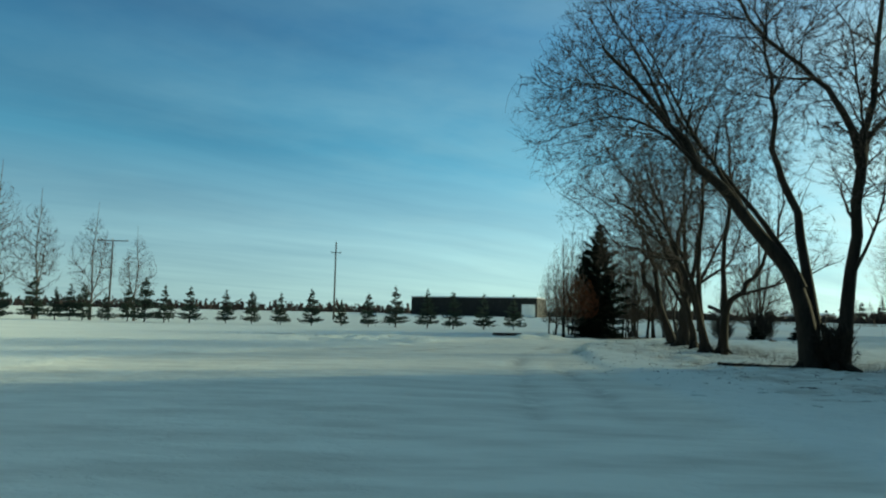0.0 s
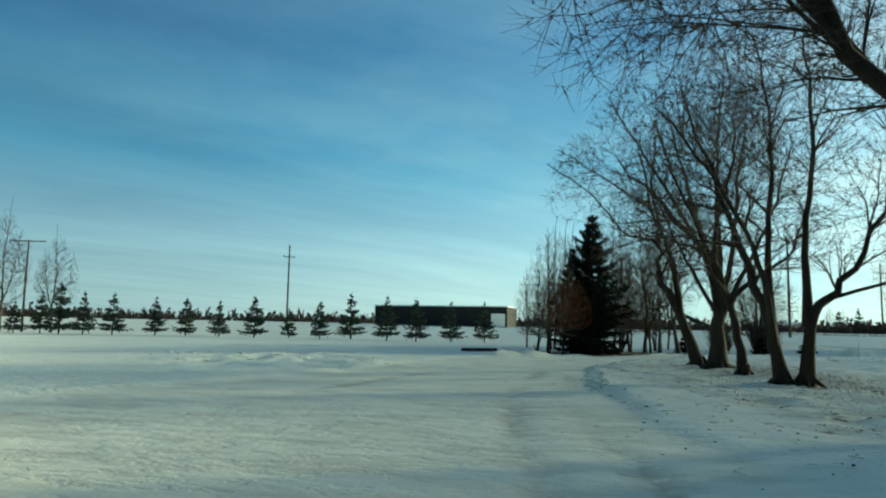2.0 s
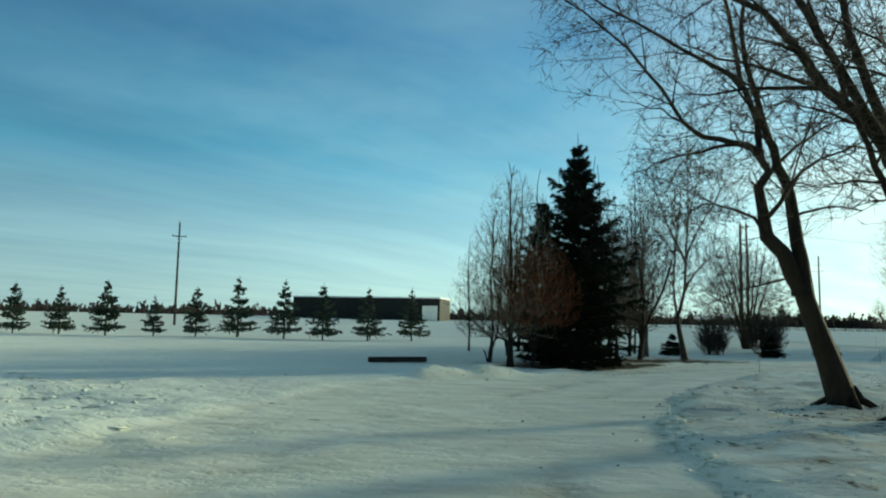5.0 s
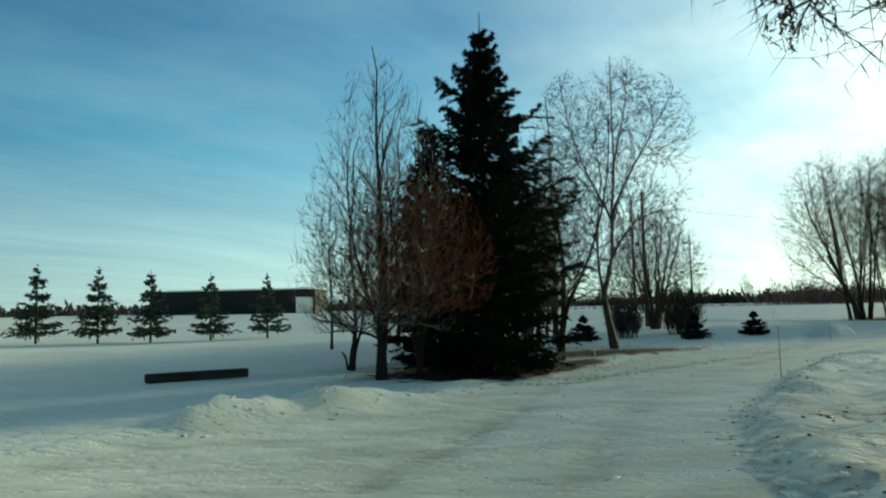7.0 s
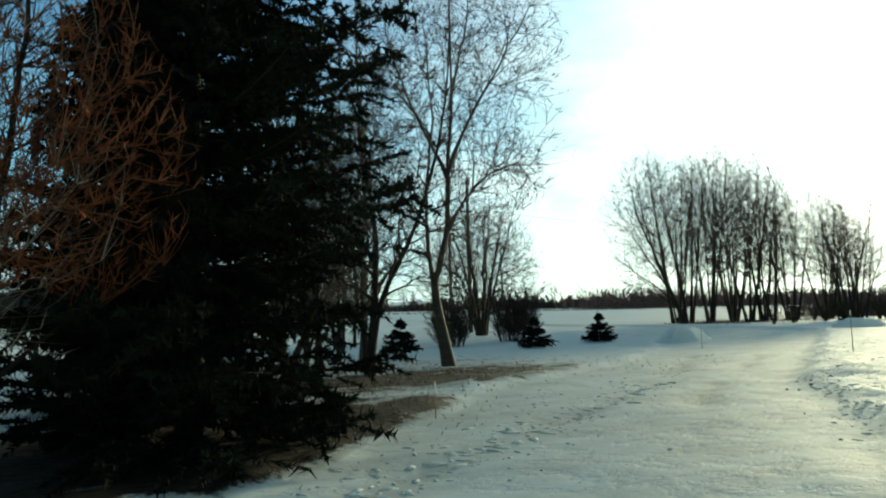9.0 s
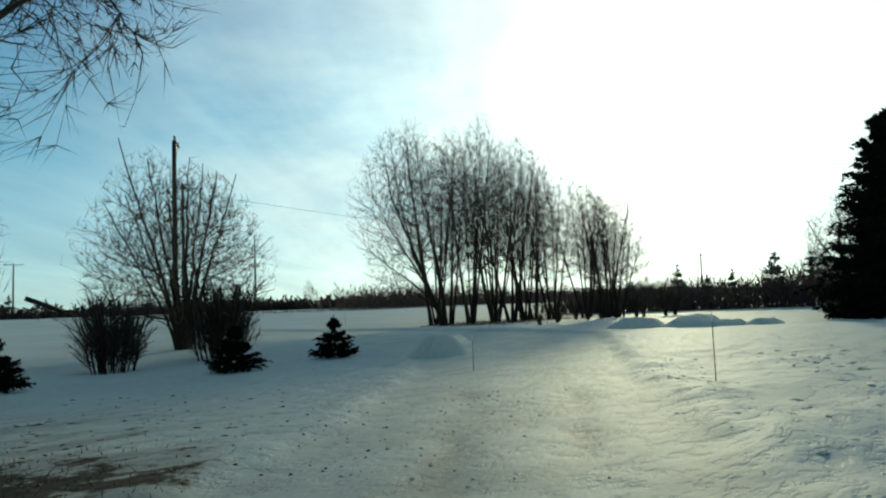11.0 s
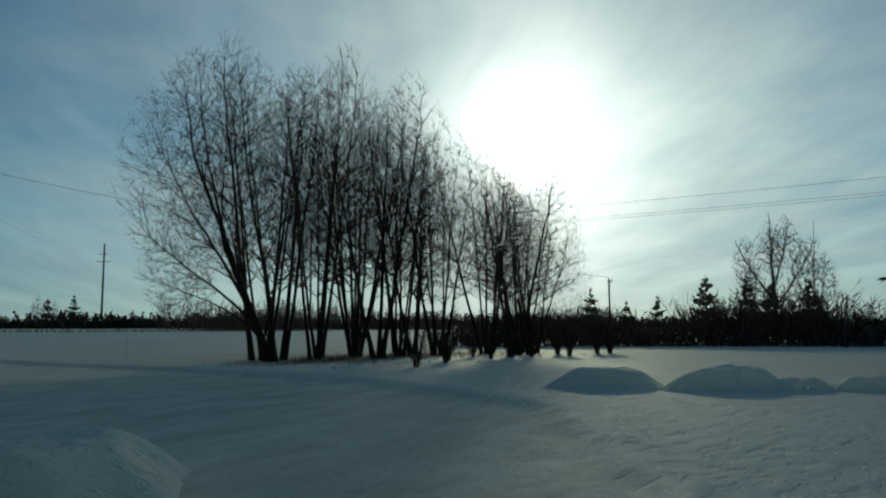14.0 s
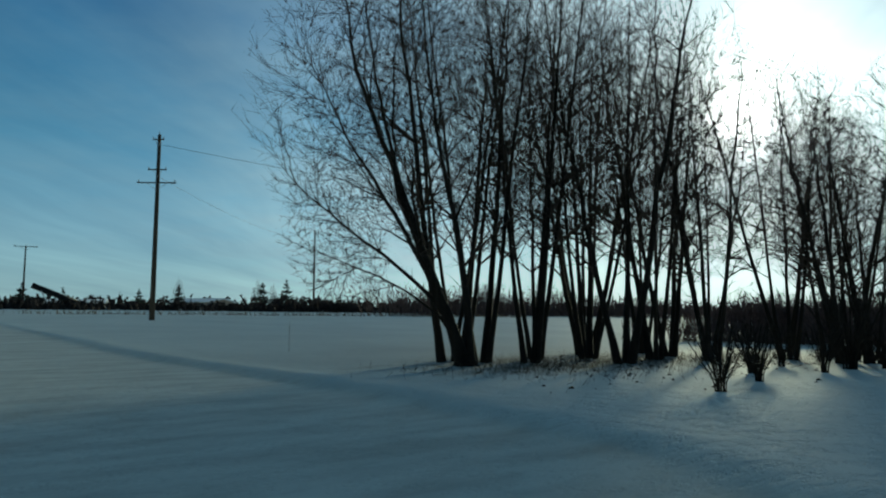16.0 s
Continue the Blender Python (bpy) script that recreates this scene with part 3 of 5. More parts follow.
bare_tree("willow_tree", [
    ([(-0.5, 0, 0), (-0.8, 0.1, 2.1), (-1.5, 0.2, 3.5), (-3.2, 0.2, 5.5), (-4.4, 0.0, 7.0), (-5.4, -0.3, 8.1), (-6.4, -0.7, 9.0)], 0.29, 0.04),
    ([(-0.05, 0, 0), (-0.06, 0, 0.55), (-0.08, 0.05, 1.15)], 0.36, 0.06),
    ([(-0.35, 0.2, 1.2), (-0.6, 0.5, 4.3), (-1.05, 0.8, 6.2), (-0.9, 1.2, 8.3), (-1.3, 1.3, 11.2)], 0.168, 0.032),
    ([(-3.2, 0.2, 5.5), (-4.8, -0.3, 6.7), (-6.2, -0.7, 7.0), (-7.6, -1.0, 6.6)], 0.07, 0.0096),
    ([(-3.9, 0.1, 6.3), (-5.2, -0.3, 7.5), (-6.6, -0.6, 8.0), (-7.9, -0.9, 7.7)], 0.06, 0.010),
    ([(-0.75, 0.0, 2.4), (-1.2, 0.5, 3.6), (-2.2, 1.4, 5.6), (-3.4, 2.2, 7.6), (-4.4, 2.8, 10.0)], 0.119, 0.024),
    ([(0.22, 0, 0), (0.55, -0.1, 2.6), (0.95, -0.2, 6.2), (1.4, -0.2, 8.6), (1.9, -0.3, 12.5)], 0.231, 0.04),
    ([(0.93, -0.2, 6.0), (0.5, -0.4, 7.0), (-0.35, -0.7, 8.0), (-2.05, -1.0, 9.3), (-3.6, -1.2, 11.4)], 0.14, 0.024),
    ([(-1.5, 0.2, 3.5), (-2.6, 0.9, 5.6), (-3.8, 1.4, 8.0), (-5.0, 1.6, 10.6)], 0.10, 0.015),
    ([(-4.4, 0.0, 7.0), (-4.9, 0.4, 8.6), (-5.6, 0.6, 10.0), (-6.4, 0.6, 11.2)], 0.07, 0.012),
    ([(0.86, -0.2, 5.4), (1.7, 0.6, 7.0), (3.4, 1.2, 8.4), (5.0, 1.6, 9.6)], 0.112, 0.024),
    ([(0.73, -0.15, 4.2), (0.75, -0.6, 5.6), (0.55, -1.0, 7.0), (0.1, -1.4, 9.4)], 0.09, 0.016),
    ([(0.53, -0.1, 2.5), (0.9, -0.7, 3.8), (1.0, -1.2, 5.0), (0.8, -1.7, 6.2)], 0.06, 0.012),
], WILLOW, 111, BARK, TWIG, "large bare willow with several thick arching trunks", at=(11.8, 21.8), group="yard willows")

bare_tree("willow_tree", [
    ([(-0.3, 0, 0), (-0.6, 0, 1.6), (-1.2, 0.1, 3.4), (-1.8, 0.3, 5.5), (-2.8, 0.6, 8.4)], 0.197, 0.024),
    ([(-0.5, 0, 1.0), (-0.5, 0.2, 3.5), (-0.2, 0.4, 6.5), (-0.6, 0.4, 9.8)], 0.131, 0.024),
    ([(0.35, 0, 0), (0.5, -0.1, 1.8), (1.2, -0.2, 2.6), (2.2, -0.3, 4.3), (2.8, -0.4, 6.8)], 0.197, 0.024),
    ([(0.45, 0, 1.7), (0.5, 0.1, 4.0), (0.9, 0.2, 7.0), (0.7, 0.3, 9.8)], 0.139, 0.024),
    ([(-0.47, 0, 1.0), (-1.1, -0.6, 3.2), (-2.4, -1.2, 5.2), (-4.0, -1.6, 7.0)], 0.107, 0.024),
], THINNER, 12, BARK, TWIG, "bare willow with a forked double trunk", at=(11.4, 30.6), group="yard willows")

bare_tree("willow_tree", [
    ([(0, 0, 0), (-0.2, 0, 1.2), (-0.5, 0, 2.6), (-1.0, 0.1, 4.0), (-1.9, 0.2, 6.0), (-2.9, 0.3, 8.8)], 0.189, 0.024),
    ([(-0.45, 0, 2.5), (0.5, -0.1, 3.3), (1.6, -0.2, 4.1), (2.3, -0.2, 5.9)], 0.107, 0.024),
    ([(-0.9, 0.1, 3.8), (-0.6, 0.4, 5.6), (0.1, 0.7, 7.6), (0.3, 0.9, 9.6)], 0.107, 0.024),
], THINNER, 13, BARK, TWIG, "slender leaning bare willow with a cut stub at its foot", at=(12.15, 35.6), group="yard willows")

bare_tree("willow_tree", [
    ([(0, 0, 0), (0.05, 0, 1.6), (0.2, 0, 3.0), (-0.4, 0.2, 4.6), (-1.9, 0.5, 6.6), (-3.8, 0.8, 8.4)], 0.36, 0.024),
    ([(0.1, 0, 2.4), (-0.3, 0.4, 5.0), (-0.9, 0.7, 7.6), (-1.5, 0.9, 10.4)], 0.164, 0.024),
    ([(-0.4, 0.2, 4.6), (-1.6, 0.3, 6.8), (-2.8, 0.4, 8.8), (-3.9, 0.5, 10.6)], 0.10, 0.02),
    ([(0.15, 0, 2.6), (0.1, -0.2, 5.4), (0.0, -0.3, 8.2), (0.3, -0.4, 11.4)], 0.164, 0.024),
    ([(0.2, 0, 2.4), (0.7, 0.1, 4.6), (1.1, 0.3, 7.4), (1.6, 0.4, 10.4)], 0.148, 0.024),
    ([(0.2, 0, 2.2), (1.0, -0.3, 3.8), (2.0, -0.6, 6.0), (2.8, -0.7, 8.8)], 0.123, 0.024),
    ([(0.1, 0, 2.0), (-0.9, -0.5, 3.4), (-1.8, -0.9, 4.8), (-2.8, -1.2, 6.8)], 0.0984, 0.024),
], THINNER, 14, BARK, TWIG, "bare willow whose stout trunk opens like a vase", at=(12.7, 39.4), group="yard willows")

LEANING = habit((9, 50, 280, 1900), (0.25, 0.28), 0.86, 0.55, -0.12, -0.05, 0.3, 2.2, (0.012, 0.008, 0.005, 0.0042))
leaning = bare_tree("willow_tree", [
    ([(0, 0, 0), (-0.45, 0, 1.2), (-0.8, 0, 2.2), (-1.14, 0, 2.9), (-1.6, 0, 3.4), (-1.7, 0, 3.8), (-1.62, 0.05, 4.4), (-1.56, 0.1, 5.0), (-1.7, 0.2, 5.9), (-2.1, 0.3, 7.6), (-2.4, 0.4, 9.6)], 0.25, 0.03),
    ([(-0.85, 0, 2.35), (-0.85, 0.05, 3.1), (-1.04, 0.1, 4.3), (-1.3, 0.1, 5.15), (-1.55, 0.15, 5.9), (-1.9, 0.2, 7.6), (-1.7, 0.3, 10.2)], 0.18, 0.03),
    ([(-1.58, 0.1, 5.2), (-2.1, 0.0, 5.35), (-2.9, -0.1, 5.15), (-3.75, -0.2, 4.9), (-4.4, -0.3, 4.6)], 0.06, 0.010),
    ([(-1.6, 0.1, 5.3), (-2.5, 0.1, 5.45), (-3.1, 0.1, 5.6), (-3.8, 0.0, 6.4), (-5.0, -0.1, 7.6), (-6.6, -0.2, 8.6)], 0.075, 0.014),
    ([(-1.9, 0.25, 6.8), (-2.8, 0.7, 7.5), (-4.2, 1.3, 8.6), (-5.8, 1.8, 9.8)], 0.06, 0.014),
    ([(-1.7, 0, 3.75), (-2.3, 0.3, 4.05), (-2.75, 0.5, 4.1), (-3.3, 0.7, 3.7)], 0.035, 0.008),
    ([(-1.0, 0, 2.6), (-2.0, 0.4, 2.3), (-2.6, 0.6, 2.0)], 0.028, 0.008),
], LEANING, 15, BARK, TWIG, "bare willow with two bent trunks leaning over the yard", at=(12.9, 42.0), group="yard willows")


def dry_leaves(tree, hubs, seed):
    """A few bunches of withered leaves left hanging on twigs."""
    rng = np.random.default_rng(seed)
    lines = []
    for x, y, z in hubs:
        for k in range(7):
            p = np.array([x, y, z]) + rng.normal(size=3) * (0.16, 0.16, 0.06)
            lines.append([p, p + (rng.normal() * 0.05, rng.normal() * 0.05, -0.12), p + (rng.normal() * 0.08, rng.normal() * 0.08, -0.26)])
    v, f = needles(rng, np.array(lines), 9, 0.07, 0.014)
    tagged(mesh_object("withered_leaves", v, f, TIMBER, tree, "withered brown leaves"), kind="stuff")


def stub(x, y, h, r, seed, label, flare=1.6):
    """A sawn or broken stump."""
    rng = np.random.default_rng(seed)
    root = empty("tree_stump", x, y, ground_z(x, y), 0, label, "stump")
    for k in range(3):
        a = rng.random() * 6.28
        d = np.array([math.cos(a), math.sin(a), 0]) * r * 0.8
        ln = np.array([d * 0.2 + (0, 0, -0.1), d * (0.4 + 0.4 * flare) + (0, 0, h * 0.5), d * flare + (0, 0, h * (0.6 + 0.5 * rng.random()))])
        v, f = tubes(ln[None], np.array([[r, r * 0.8, r * 0.6]]), 7)
        faces = [tuple(q) for q in f] + [tuple(range(14, 21))]
        mesh_object("stub", v, faces, BARK, root)


stub(11.95, 35.15, 0.45, 0.15, 3, "broken stub beside a leaning willow")
stub(7.85, 56.85, 0.65, 0.035, 5, "thin forked stub standing in the snow", 6.5)


# ---- spruces ----
def needles(rng, lines, per, size, width):
    """Needle sprays: narrow triangles set round twigs, fewer on short ones."""
    b, n, _ = lines.shape
    t = rng.random((b, per)) * (n - 1)
    i = np.clip(t.astype(int), 0, n - 2)
    f = (t - i)[..., None]
    rows = np.arange(b)[:, None]
    at = lines[rows, i] * (1 - f) + lines[rows, i + 1] * f
    tan = unit(lines[rows, i + 1] - lines[rows, i])
    out = unit(tan * 0.8 + rng.normal(size=tan.shape) * 0.75)
    side = unit(np.cross(out, rng.normal(size=out.shape))) * width
    tip = at + out * size * (0.6 + 0.8 * rng.random((b, per)))[..., None]
    length = np.linalg.norm(np.diff(lines, axis=1), axis=2).sum(1)
    keep = rng.random((b, per)) < np.clip(length / np.percentile(length, 55), 0.06, 1)[:, None]
    verts = np.stack([at - side, at + side, tip], 2)[keep].reshape(-1, 3)
    return verts, np.arange(len(verts)).reshape(-1, 3)


SPIRE = ((0, 0.13, 0.37, 0.55, 0.62, 0.72, 0.80, 0.86, 0.92, 0.96, 1.0), (0.80, 0.98, 0.97, 0.86, 0.71, 0.46, 0.30, 0.19, 0.12, 0.06, 0.02))


def spruce(name, height, radius, whorls, per_whorl, twigs, tufts, seed, mat, label, at=(0, 0), group="", skirt=0.03, size=0.09, width=0.012, lean=0.0, gaps=0.25, power=0.9, crowded=None, tiers=False, sweep=0.40, ragged=0.56):
    """A conifer: trunk, drooping whorled boughs, flat side twigs and needles."""
    rng = np.random.default_rng(seed)
    root = empty(name, at[0], at[1], ground_z(*at), 0, label, "spruce", group)
    z = np.linspace(-0.1, height, 12)
    trunk = np.stack([lean * z / height, 0 * z, z], -1)
    v, f = tubes(trunk[None], np.linspace(height * 0.015 + 0.01, 0.008, 12)[None], 8)
    mesh_object("trunk", v, f, BARK, root)
    lines = []
    for k in range(2 * whorls if tiers else whorls):
        inner = tiers and k % 2
        u = skirt + (0.95 - skirt) * ((k / 2 if tiers else k) + (0.15 if tiers else 0.8) * rng.random()) / whorls
        reach = radius * (np.interp(u, SPIRE[0], SPIRE[1]) if tiers else (1 - u) ** power) * (0.84 + 0.26 * rng.random()) * (0.62 if inner else 1.0)
        turn = rng.random() * 6.28
        count = max(4, int(per_whorl * (1 - 0.5 * u)))
        for j in range(count):
            if rng.random() < gaps * 0.6:
                continue
            a = turn + 6.28 * (j + 0.6 * rng.random()) / count
            r = reach * ((0.70 + 0.43 * rng.random()) if tiers else (1.14 - ragged + ragged * rng.random()))
            if crowded is not None and math.cos(a - crowded) > 0.3 and 0.2 < u < 0.62:
                r *= 0.6
            s = np.linspace(0, 1, 6)
            rise = (-0.24 + 0.35 * u + sweep * u ** 4) * r * s + (0.20 + 0.2 * u) * r * s * s
            uu = u + rng.normal() * (0.007 if tiers else 0.02)
            lines.append(np.stack([lean * u + np.cos(a) * r * s, np.sin(a) * r * s, np.maximum(height * uu + rise, 0.05 + 0.12 * s)], -1))
    lines = np.array(lines)
    rad = np.full(lines.shape[:2], 0.005) + np.linspace(0.014, 0, 6) * height / 8
    v, f = tubes(lines, rad, 3)
    tagged(mesh_object("bough_mass", v, f, BARK, root), kind="stuff")
    side, rr = sprout(rng, lines, rad, twigs, (0.1, 1.0), 50, 0.42 if tiers else 0.5, 4, 0.0, -0.03, 0.5, 0.02, 0.004, 0.62, 0.16)
    side[:, :, 2] = side[:, :1, 2] + 0.38 * (side[:, :, 2] - side[:, :1, 2]) - 0.12 * np.linspace(0, 1, 4) ** 2 * np.linalg.norm(side[:, -1] - side[:, 0], axis=1)[:, None]
    side[:, :, 2] = np.maximum(side[:, :, 2], 0.03)
    lead = np.array([[[lean * q, 0, height * q] for q in (0.86, 0.91, 0.96, 1.0)]])
    outer = np.concatenate([side, lines[:, 2:]])
    v, f = needles(rng, outer, tufts, size, width)
    v2, f2 = needles(rng, lead, tufts, size * 0.55, width * 0.7)
    v, f = np.concatenate([v, v2]), np.concatenate([f, f2 + len(v)])
    tagged(mesh_object("needle_mass", v, f, mat, root), kind="stuff")
    return root


dry_leaves(leaning, [(-2.1, 0.2, 4.0), (-2.45, 0.35, 4.08), (-2.75, 0.5, 4.1), (-3.0, 0.6, 3.95), (-3.2, 0.66, 3.8), (-3.4, 0.3, 4.1), (-3.9, 0.1, 4.0)], 17)
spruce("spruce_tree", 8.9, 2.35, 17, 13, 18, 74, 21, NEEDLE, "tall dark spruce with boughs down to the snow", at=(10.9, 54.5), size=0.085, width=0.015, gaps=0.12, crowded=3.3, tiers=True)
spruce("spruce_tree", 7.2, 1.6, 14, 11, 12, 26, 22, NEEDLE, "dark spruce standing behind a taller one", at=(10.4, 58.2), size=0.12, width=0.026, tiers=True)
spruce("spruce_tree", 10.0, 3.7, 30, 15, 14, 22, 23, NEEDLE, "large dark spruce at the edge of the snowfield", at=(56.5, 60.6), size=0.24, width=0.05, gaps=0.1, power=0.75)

# the young spruces in a row across the field
row_kinds = [spruce("young_spruce", 4.6, 1.8, 12, 9, 9, 10, 40 + k, NEEDLE_BLUE, "young spruce in a row along the field", at=(-18.3 - 0.2 * k + (0, -15, -30)[k], 88.3), group="row of young spruces", skirt=0.09, size=0.16, width=0.05, gaps=0.2, power=1.0, sweep=0.0) for k in range(3)]
ROW = [(-57.5, 88, 4.6), (-53.6, 88.5, 5.4), (-50.5, 88.2, 4.0), (-47.2, 88.6, 4.4), (-44.5, 89, 3.4), (-41.8, 89.3, 4.5), (-38.8, 87.5, 5.4), (-37.0, 89, 4.5),
       (-29.4, 89.5, 4.1), (-26.3, 90.2, 4.1), (-22.6, 90, 3.9), (-14.7, 88.8, 3.2), (-11.4, 89, 4.0),
       (-8.1, 89.3, 4.9), (-4.0, 87.0, 4.6), (-0.9, 86.8, 4.4), (2.7, 87.2, 4.2), (6.3, 87.6, 4.2)]
for k, (x, y, h) in enumerate(ROW):
    place(row_kinds[k % 3], x, y, 67 * k, h / 4.4 * 0.98, 1.02)

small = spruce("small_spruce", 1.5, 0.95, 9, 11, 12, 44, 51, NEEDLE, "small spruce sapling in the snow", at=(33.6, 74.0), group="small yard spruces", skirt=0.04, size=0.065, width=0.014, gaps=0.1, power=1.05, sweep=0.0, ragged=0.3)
place(small, 29.4, 73.6, 80, 1.0)
place(small, 23.2, 74.9, 160, 1.05)

# ---- trees past the spruces ----
UPRIGHT = habit((9, 50, 260, 1400), (0.21, 0.40), 0.74, 0.62, 0.45, 0.06, 0.2, 1.2)
OPEN = habit((14, 90, 560, 3400), (0.24, 0.36), 0.80, 0.60, 0.15, 0.04, 0.3, 2.4)
COLUMN = habit((30, 160, 800, 4200), (0.23, 0.52), 0.58, 0.74, 0.9, 0.05, 0.14, 1.0, (0.009, 0.006, 0.0045, 0.004))
RUSSET = habit((18, 125, 740, 3800), (0.25, 0.38), 0.64, 0.64, 0.6, 0.08, 0.25, 1.5, (0.010, 0.007, 0.005, 0.0045))

DENSE = habit((12, 80, 520, 3200), (0.23, 0.40), 0.72, 0.60, 0.2, 0.05, 0.22, 1.6)
LIGHT = habit((8, 36, 170, 850), (0.22, 0.42), 0.62, 0.62, 0.4, 0.06, 0.14, 1.0)

bare_tree("ornamental_tree", [
    ([(0, 0, 0), (0.03, 0, 1.6), (0.05, 0.05, 3.2), (0.0, 0.1, 5.2), (-0.02, 0.1, 7.5)], 0.12, 0.010),
    ([(0.03, 0, 0.8), (0.15, 0.2, 2.0), (0.22, 0.3, 3.4), (0.2, 0.3, 4.6)], 0.045, 0.010),
    ([(0.03, 0, 0.9), (-0.40, -0.1, 2.2), (-0.65, -0.1, 3.4), (-0.7, -0.1, 4.6)], 0.045, 0.010),
], COLUMN, 31, BARK, TWIG_OLIVE, "tall bare tree with upright olive-grey twigs", at=(8.15, 53.6))
bare_tree("russet_tree", [
    ([(0, 0, 0), (0.0, 0, 0.9), (0.0, -0.05, 2.8), (0.0, -0.05, 5.2)], 0.07, 0.010),
    ([(0, 0, 0.3), (0.2, -0.25, 1.6), (0.4, -0.45, 3.2), (0.5, -0.5, 4.8)], 0.045, 0.010),
    ([(0, 0, 0.3), (-0.3, -0.2, 1.6), (-0.6, -0.3, 3.2), (-0.75, -0.3, 5.0)], 0.045, 0.010),
], RUSSET, 36, BARK, TWIG_RED, "slim bare tree with dense russet twigs against dark spruces", at=(9.0, 53.6))
thin_tree = bare_tree("thin_tree", [([(0, 0, 0), (0.1, 0, 1.6), (0.0, 0.1, 3.6), (0.2, 0.1, 6.2)], 0.075, 0.012),
                                    ([(0.03, 0, 0.3), (0.35, 0.1, 1.6), (0.5, 0.2, 4.4)], 0.05, 0.01)], LIGHT, 32, BARK, TWIG, "thin bare tree in a loose group", apart=False, at=(7.9, 56.6), group="thin bare trees")
for x, y, rz, s, t in ((8.6, 68.5, 70, 0.85, 1.0), (16.0, 65.2, 45, 1.0, 1.1), (16.2, 66.6, 115, 1.0, 1.15), (12.8, 67.5, 20, 1.05, 1.1), (15.3, 62.9, 200, 0.9, 1.2), (14.2, 70.0, 130, 1.1, 1.1), (11.2, 63.5, 300, 1.1, 1.15), (21.0, 76.0, 40, 1.1, 1.1), (9.6, 62.0, 160, 0.8, 1.0), (14.6, 64.6, 30, 1.25, 1.15), (17.6, 65.6, 190, 1.2, 1.1), (12.0, 61.2, 75, 1.1, 1.1), (10.4, 66.0, 15, 1.2, 1.15), (13.6, 63.2, 140, 1.0, 1.2), (15.6, 66.8, 220, 1.3, 1.1), (11.8, 70.4, 310, 1.3, 1.1), (16.4, 69.4, 60, 1.2, 1.15), (18.4, 69.8, 260, 1.25, 1.1), (13.9, 59.9, 330, 0.75, 1.2), (17.8, 75.0, 10, 1.3, 1.1), (21.8, 79.0, 150, 1.2, 1.1), (24.0, 82.0, 20, 1.2, 1.1)):
    place(thin_tree, x, y, rz, s, t * 1.2)
bare_tree("poplar_tree", [([(0, 0, 0), (0.14, -0.1, 2.0), (0.10, -0.1, 3.6), (-0.1, 0.1, 5.6), (-0.2, 0.2, 9.4)], 0.115, 0.012),
                          ([(0.02, 0, 0.3), (0.28, -0.2, 1.7), (0.74, -0.6, 2.9), (1.2, -1.0, 4.5), (1.5, -1.2, 6.3), (1.6, -1.3, 8.6)], 0.085, 0.012)], DENSE, 33, BARK, TWIG, "bare poplar with two dark stems", at=(16.1, 62.0))
bare_tree("leaning_tree", [([(0, 0, 0), (0.7, -0.5, 1.9), (1.5, -1.2, 4.0), (1.9, -1.5, 6.6)], 0.10, 0.012)], UPRIGHT, 37, BARK, TWIG, "thin dark tree leaning among others", at=(15.3, 65.3))
bare_tree("birch_tree", [([(0, 0, 0), (-0.20, 0.16, 1.3), (-0.25, 0.2, 2.25), (-0.04, 0.03, 3.2), (0.09, -0.07, 5.5), (0.17, -0.13, 7.8), (0.3, -0.2, 11.6)], 0.165, 0.012),
                         ([(-0.2, 0.16, 1.5), (-0.36, 0.3, 2.9), (-0.42, 0.35, 4.5), (-0.25, 0.2, 6.7), (-0.4, 0.3, 9.3)], 0.085, 0.012),
                         ([(0.05, -0.03, 3.7), (0.7, -0.55, 4.8), (1.3, -1.05, 5.2), (1.9, -1.5, 5.2)], 0.05, 0.008),
                         ([(0.09, -0.07, 5.3), (0.6, -0.4, 6.6), (1.4, -0.9, 8.2), (2.2, -1.4, 10.0)], 0.06, 0.010),
                         ([(0.09, -0.07, 5.0), (-0.5, 0.6, 6.8), (-0.9, 1.2, 8.6), (-1.2, 1.5, 10.6)], 0.06, 0.010),
                         ([(0.15, -0.1, 7.0), (0.7, 0.3, 8.4), (1.2, 0.6, 9.8), (1.5, 0.7, 11.4)], 0.05, 0.010)], OPEN, 34, BARK_PALE, TWIG, "grey-barked birch with a crooked foot", at=(19.0, 63.4))
bare_tree("aspen_tree", [([(0, 0, 0), (0.05, 0, 2.5), (-0.1, 0.1, 5.5), (0.1, 0.1, 9.2)], 0.17, 0.02)], OPEN, 35, BARK_PALE, TWIG, "grey-trunked bare aspen behind a birch", at=(20.0, 71.4))


def vase(seed, stems, height, spread, r, foot=0.08):
    rng = np.random.default_rng(seed)
    out = []
    for k in range(stems):
        a = 6.28 * (k + 0.6 * rng.random()) / stems
        s = spread * (0.35 + 0.65 * rng.random())
        h = height * (0.72 + 0.28 * rng.random())
        c, d = math.cos(a) * s, math.sin(a) * s
        out.append(([(c * foot, d * foot, 0), (c * max(foot * 1.2, 0.25), d * max(foot * 1.2, 0.25), h * 0.25), (c * max(foot * 1.3, 0.55), d * max(foot * 1.3, 0.55), h * 0.55), (c, d, h)], r * (0.7 + 0.4 * rng.random()), 0.02))
    return out


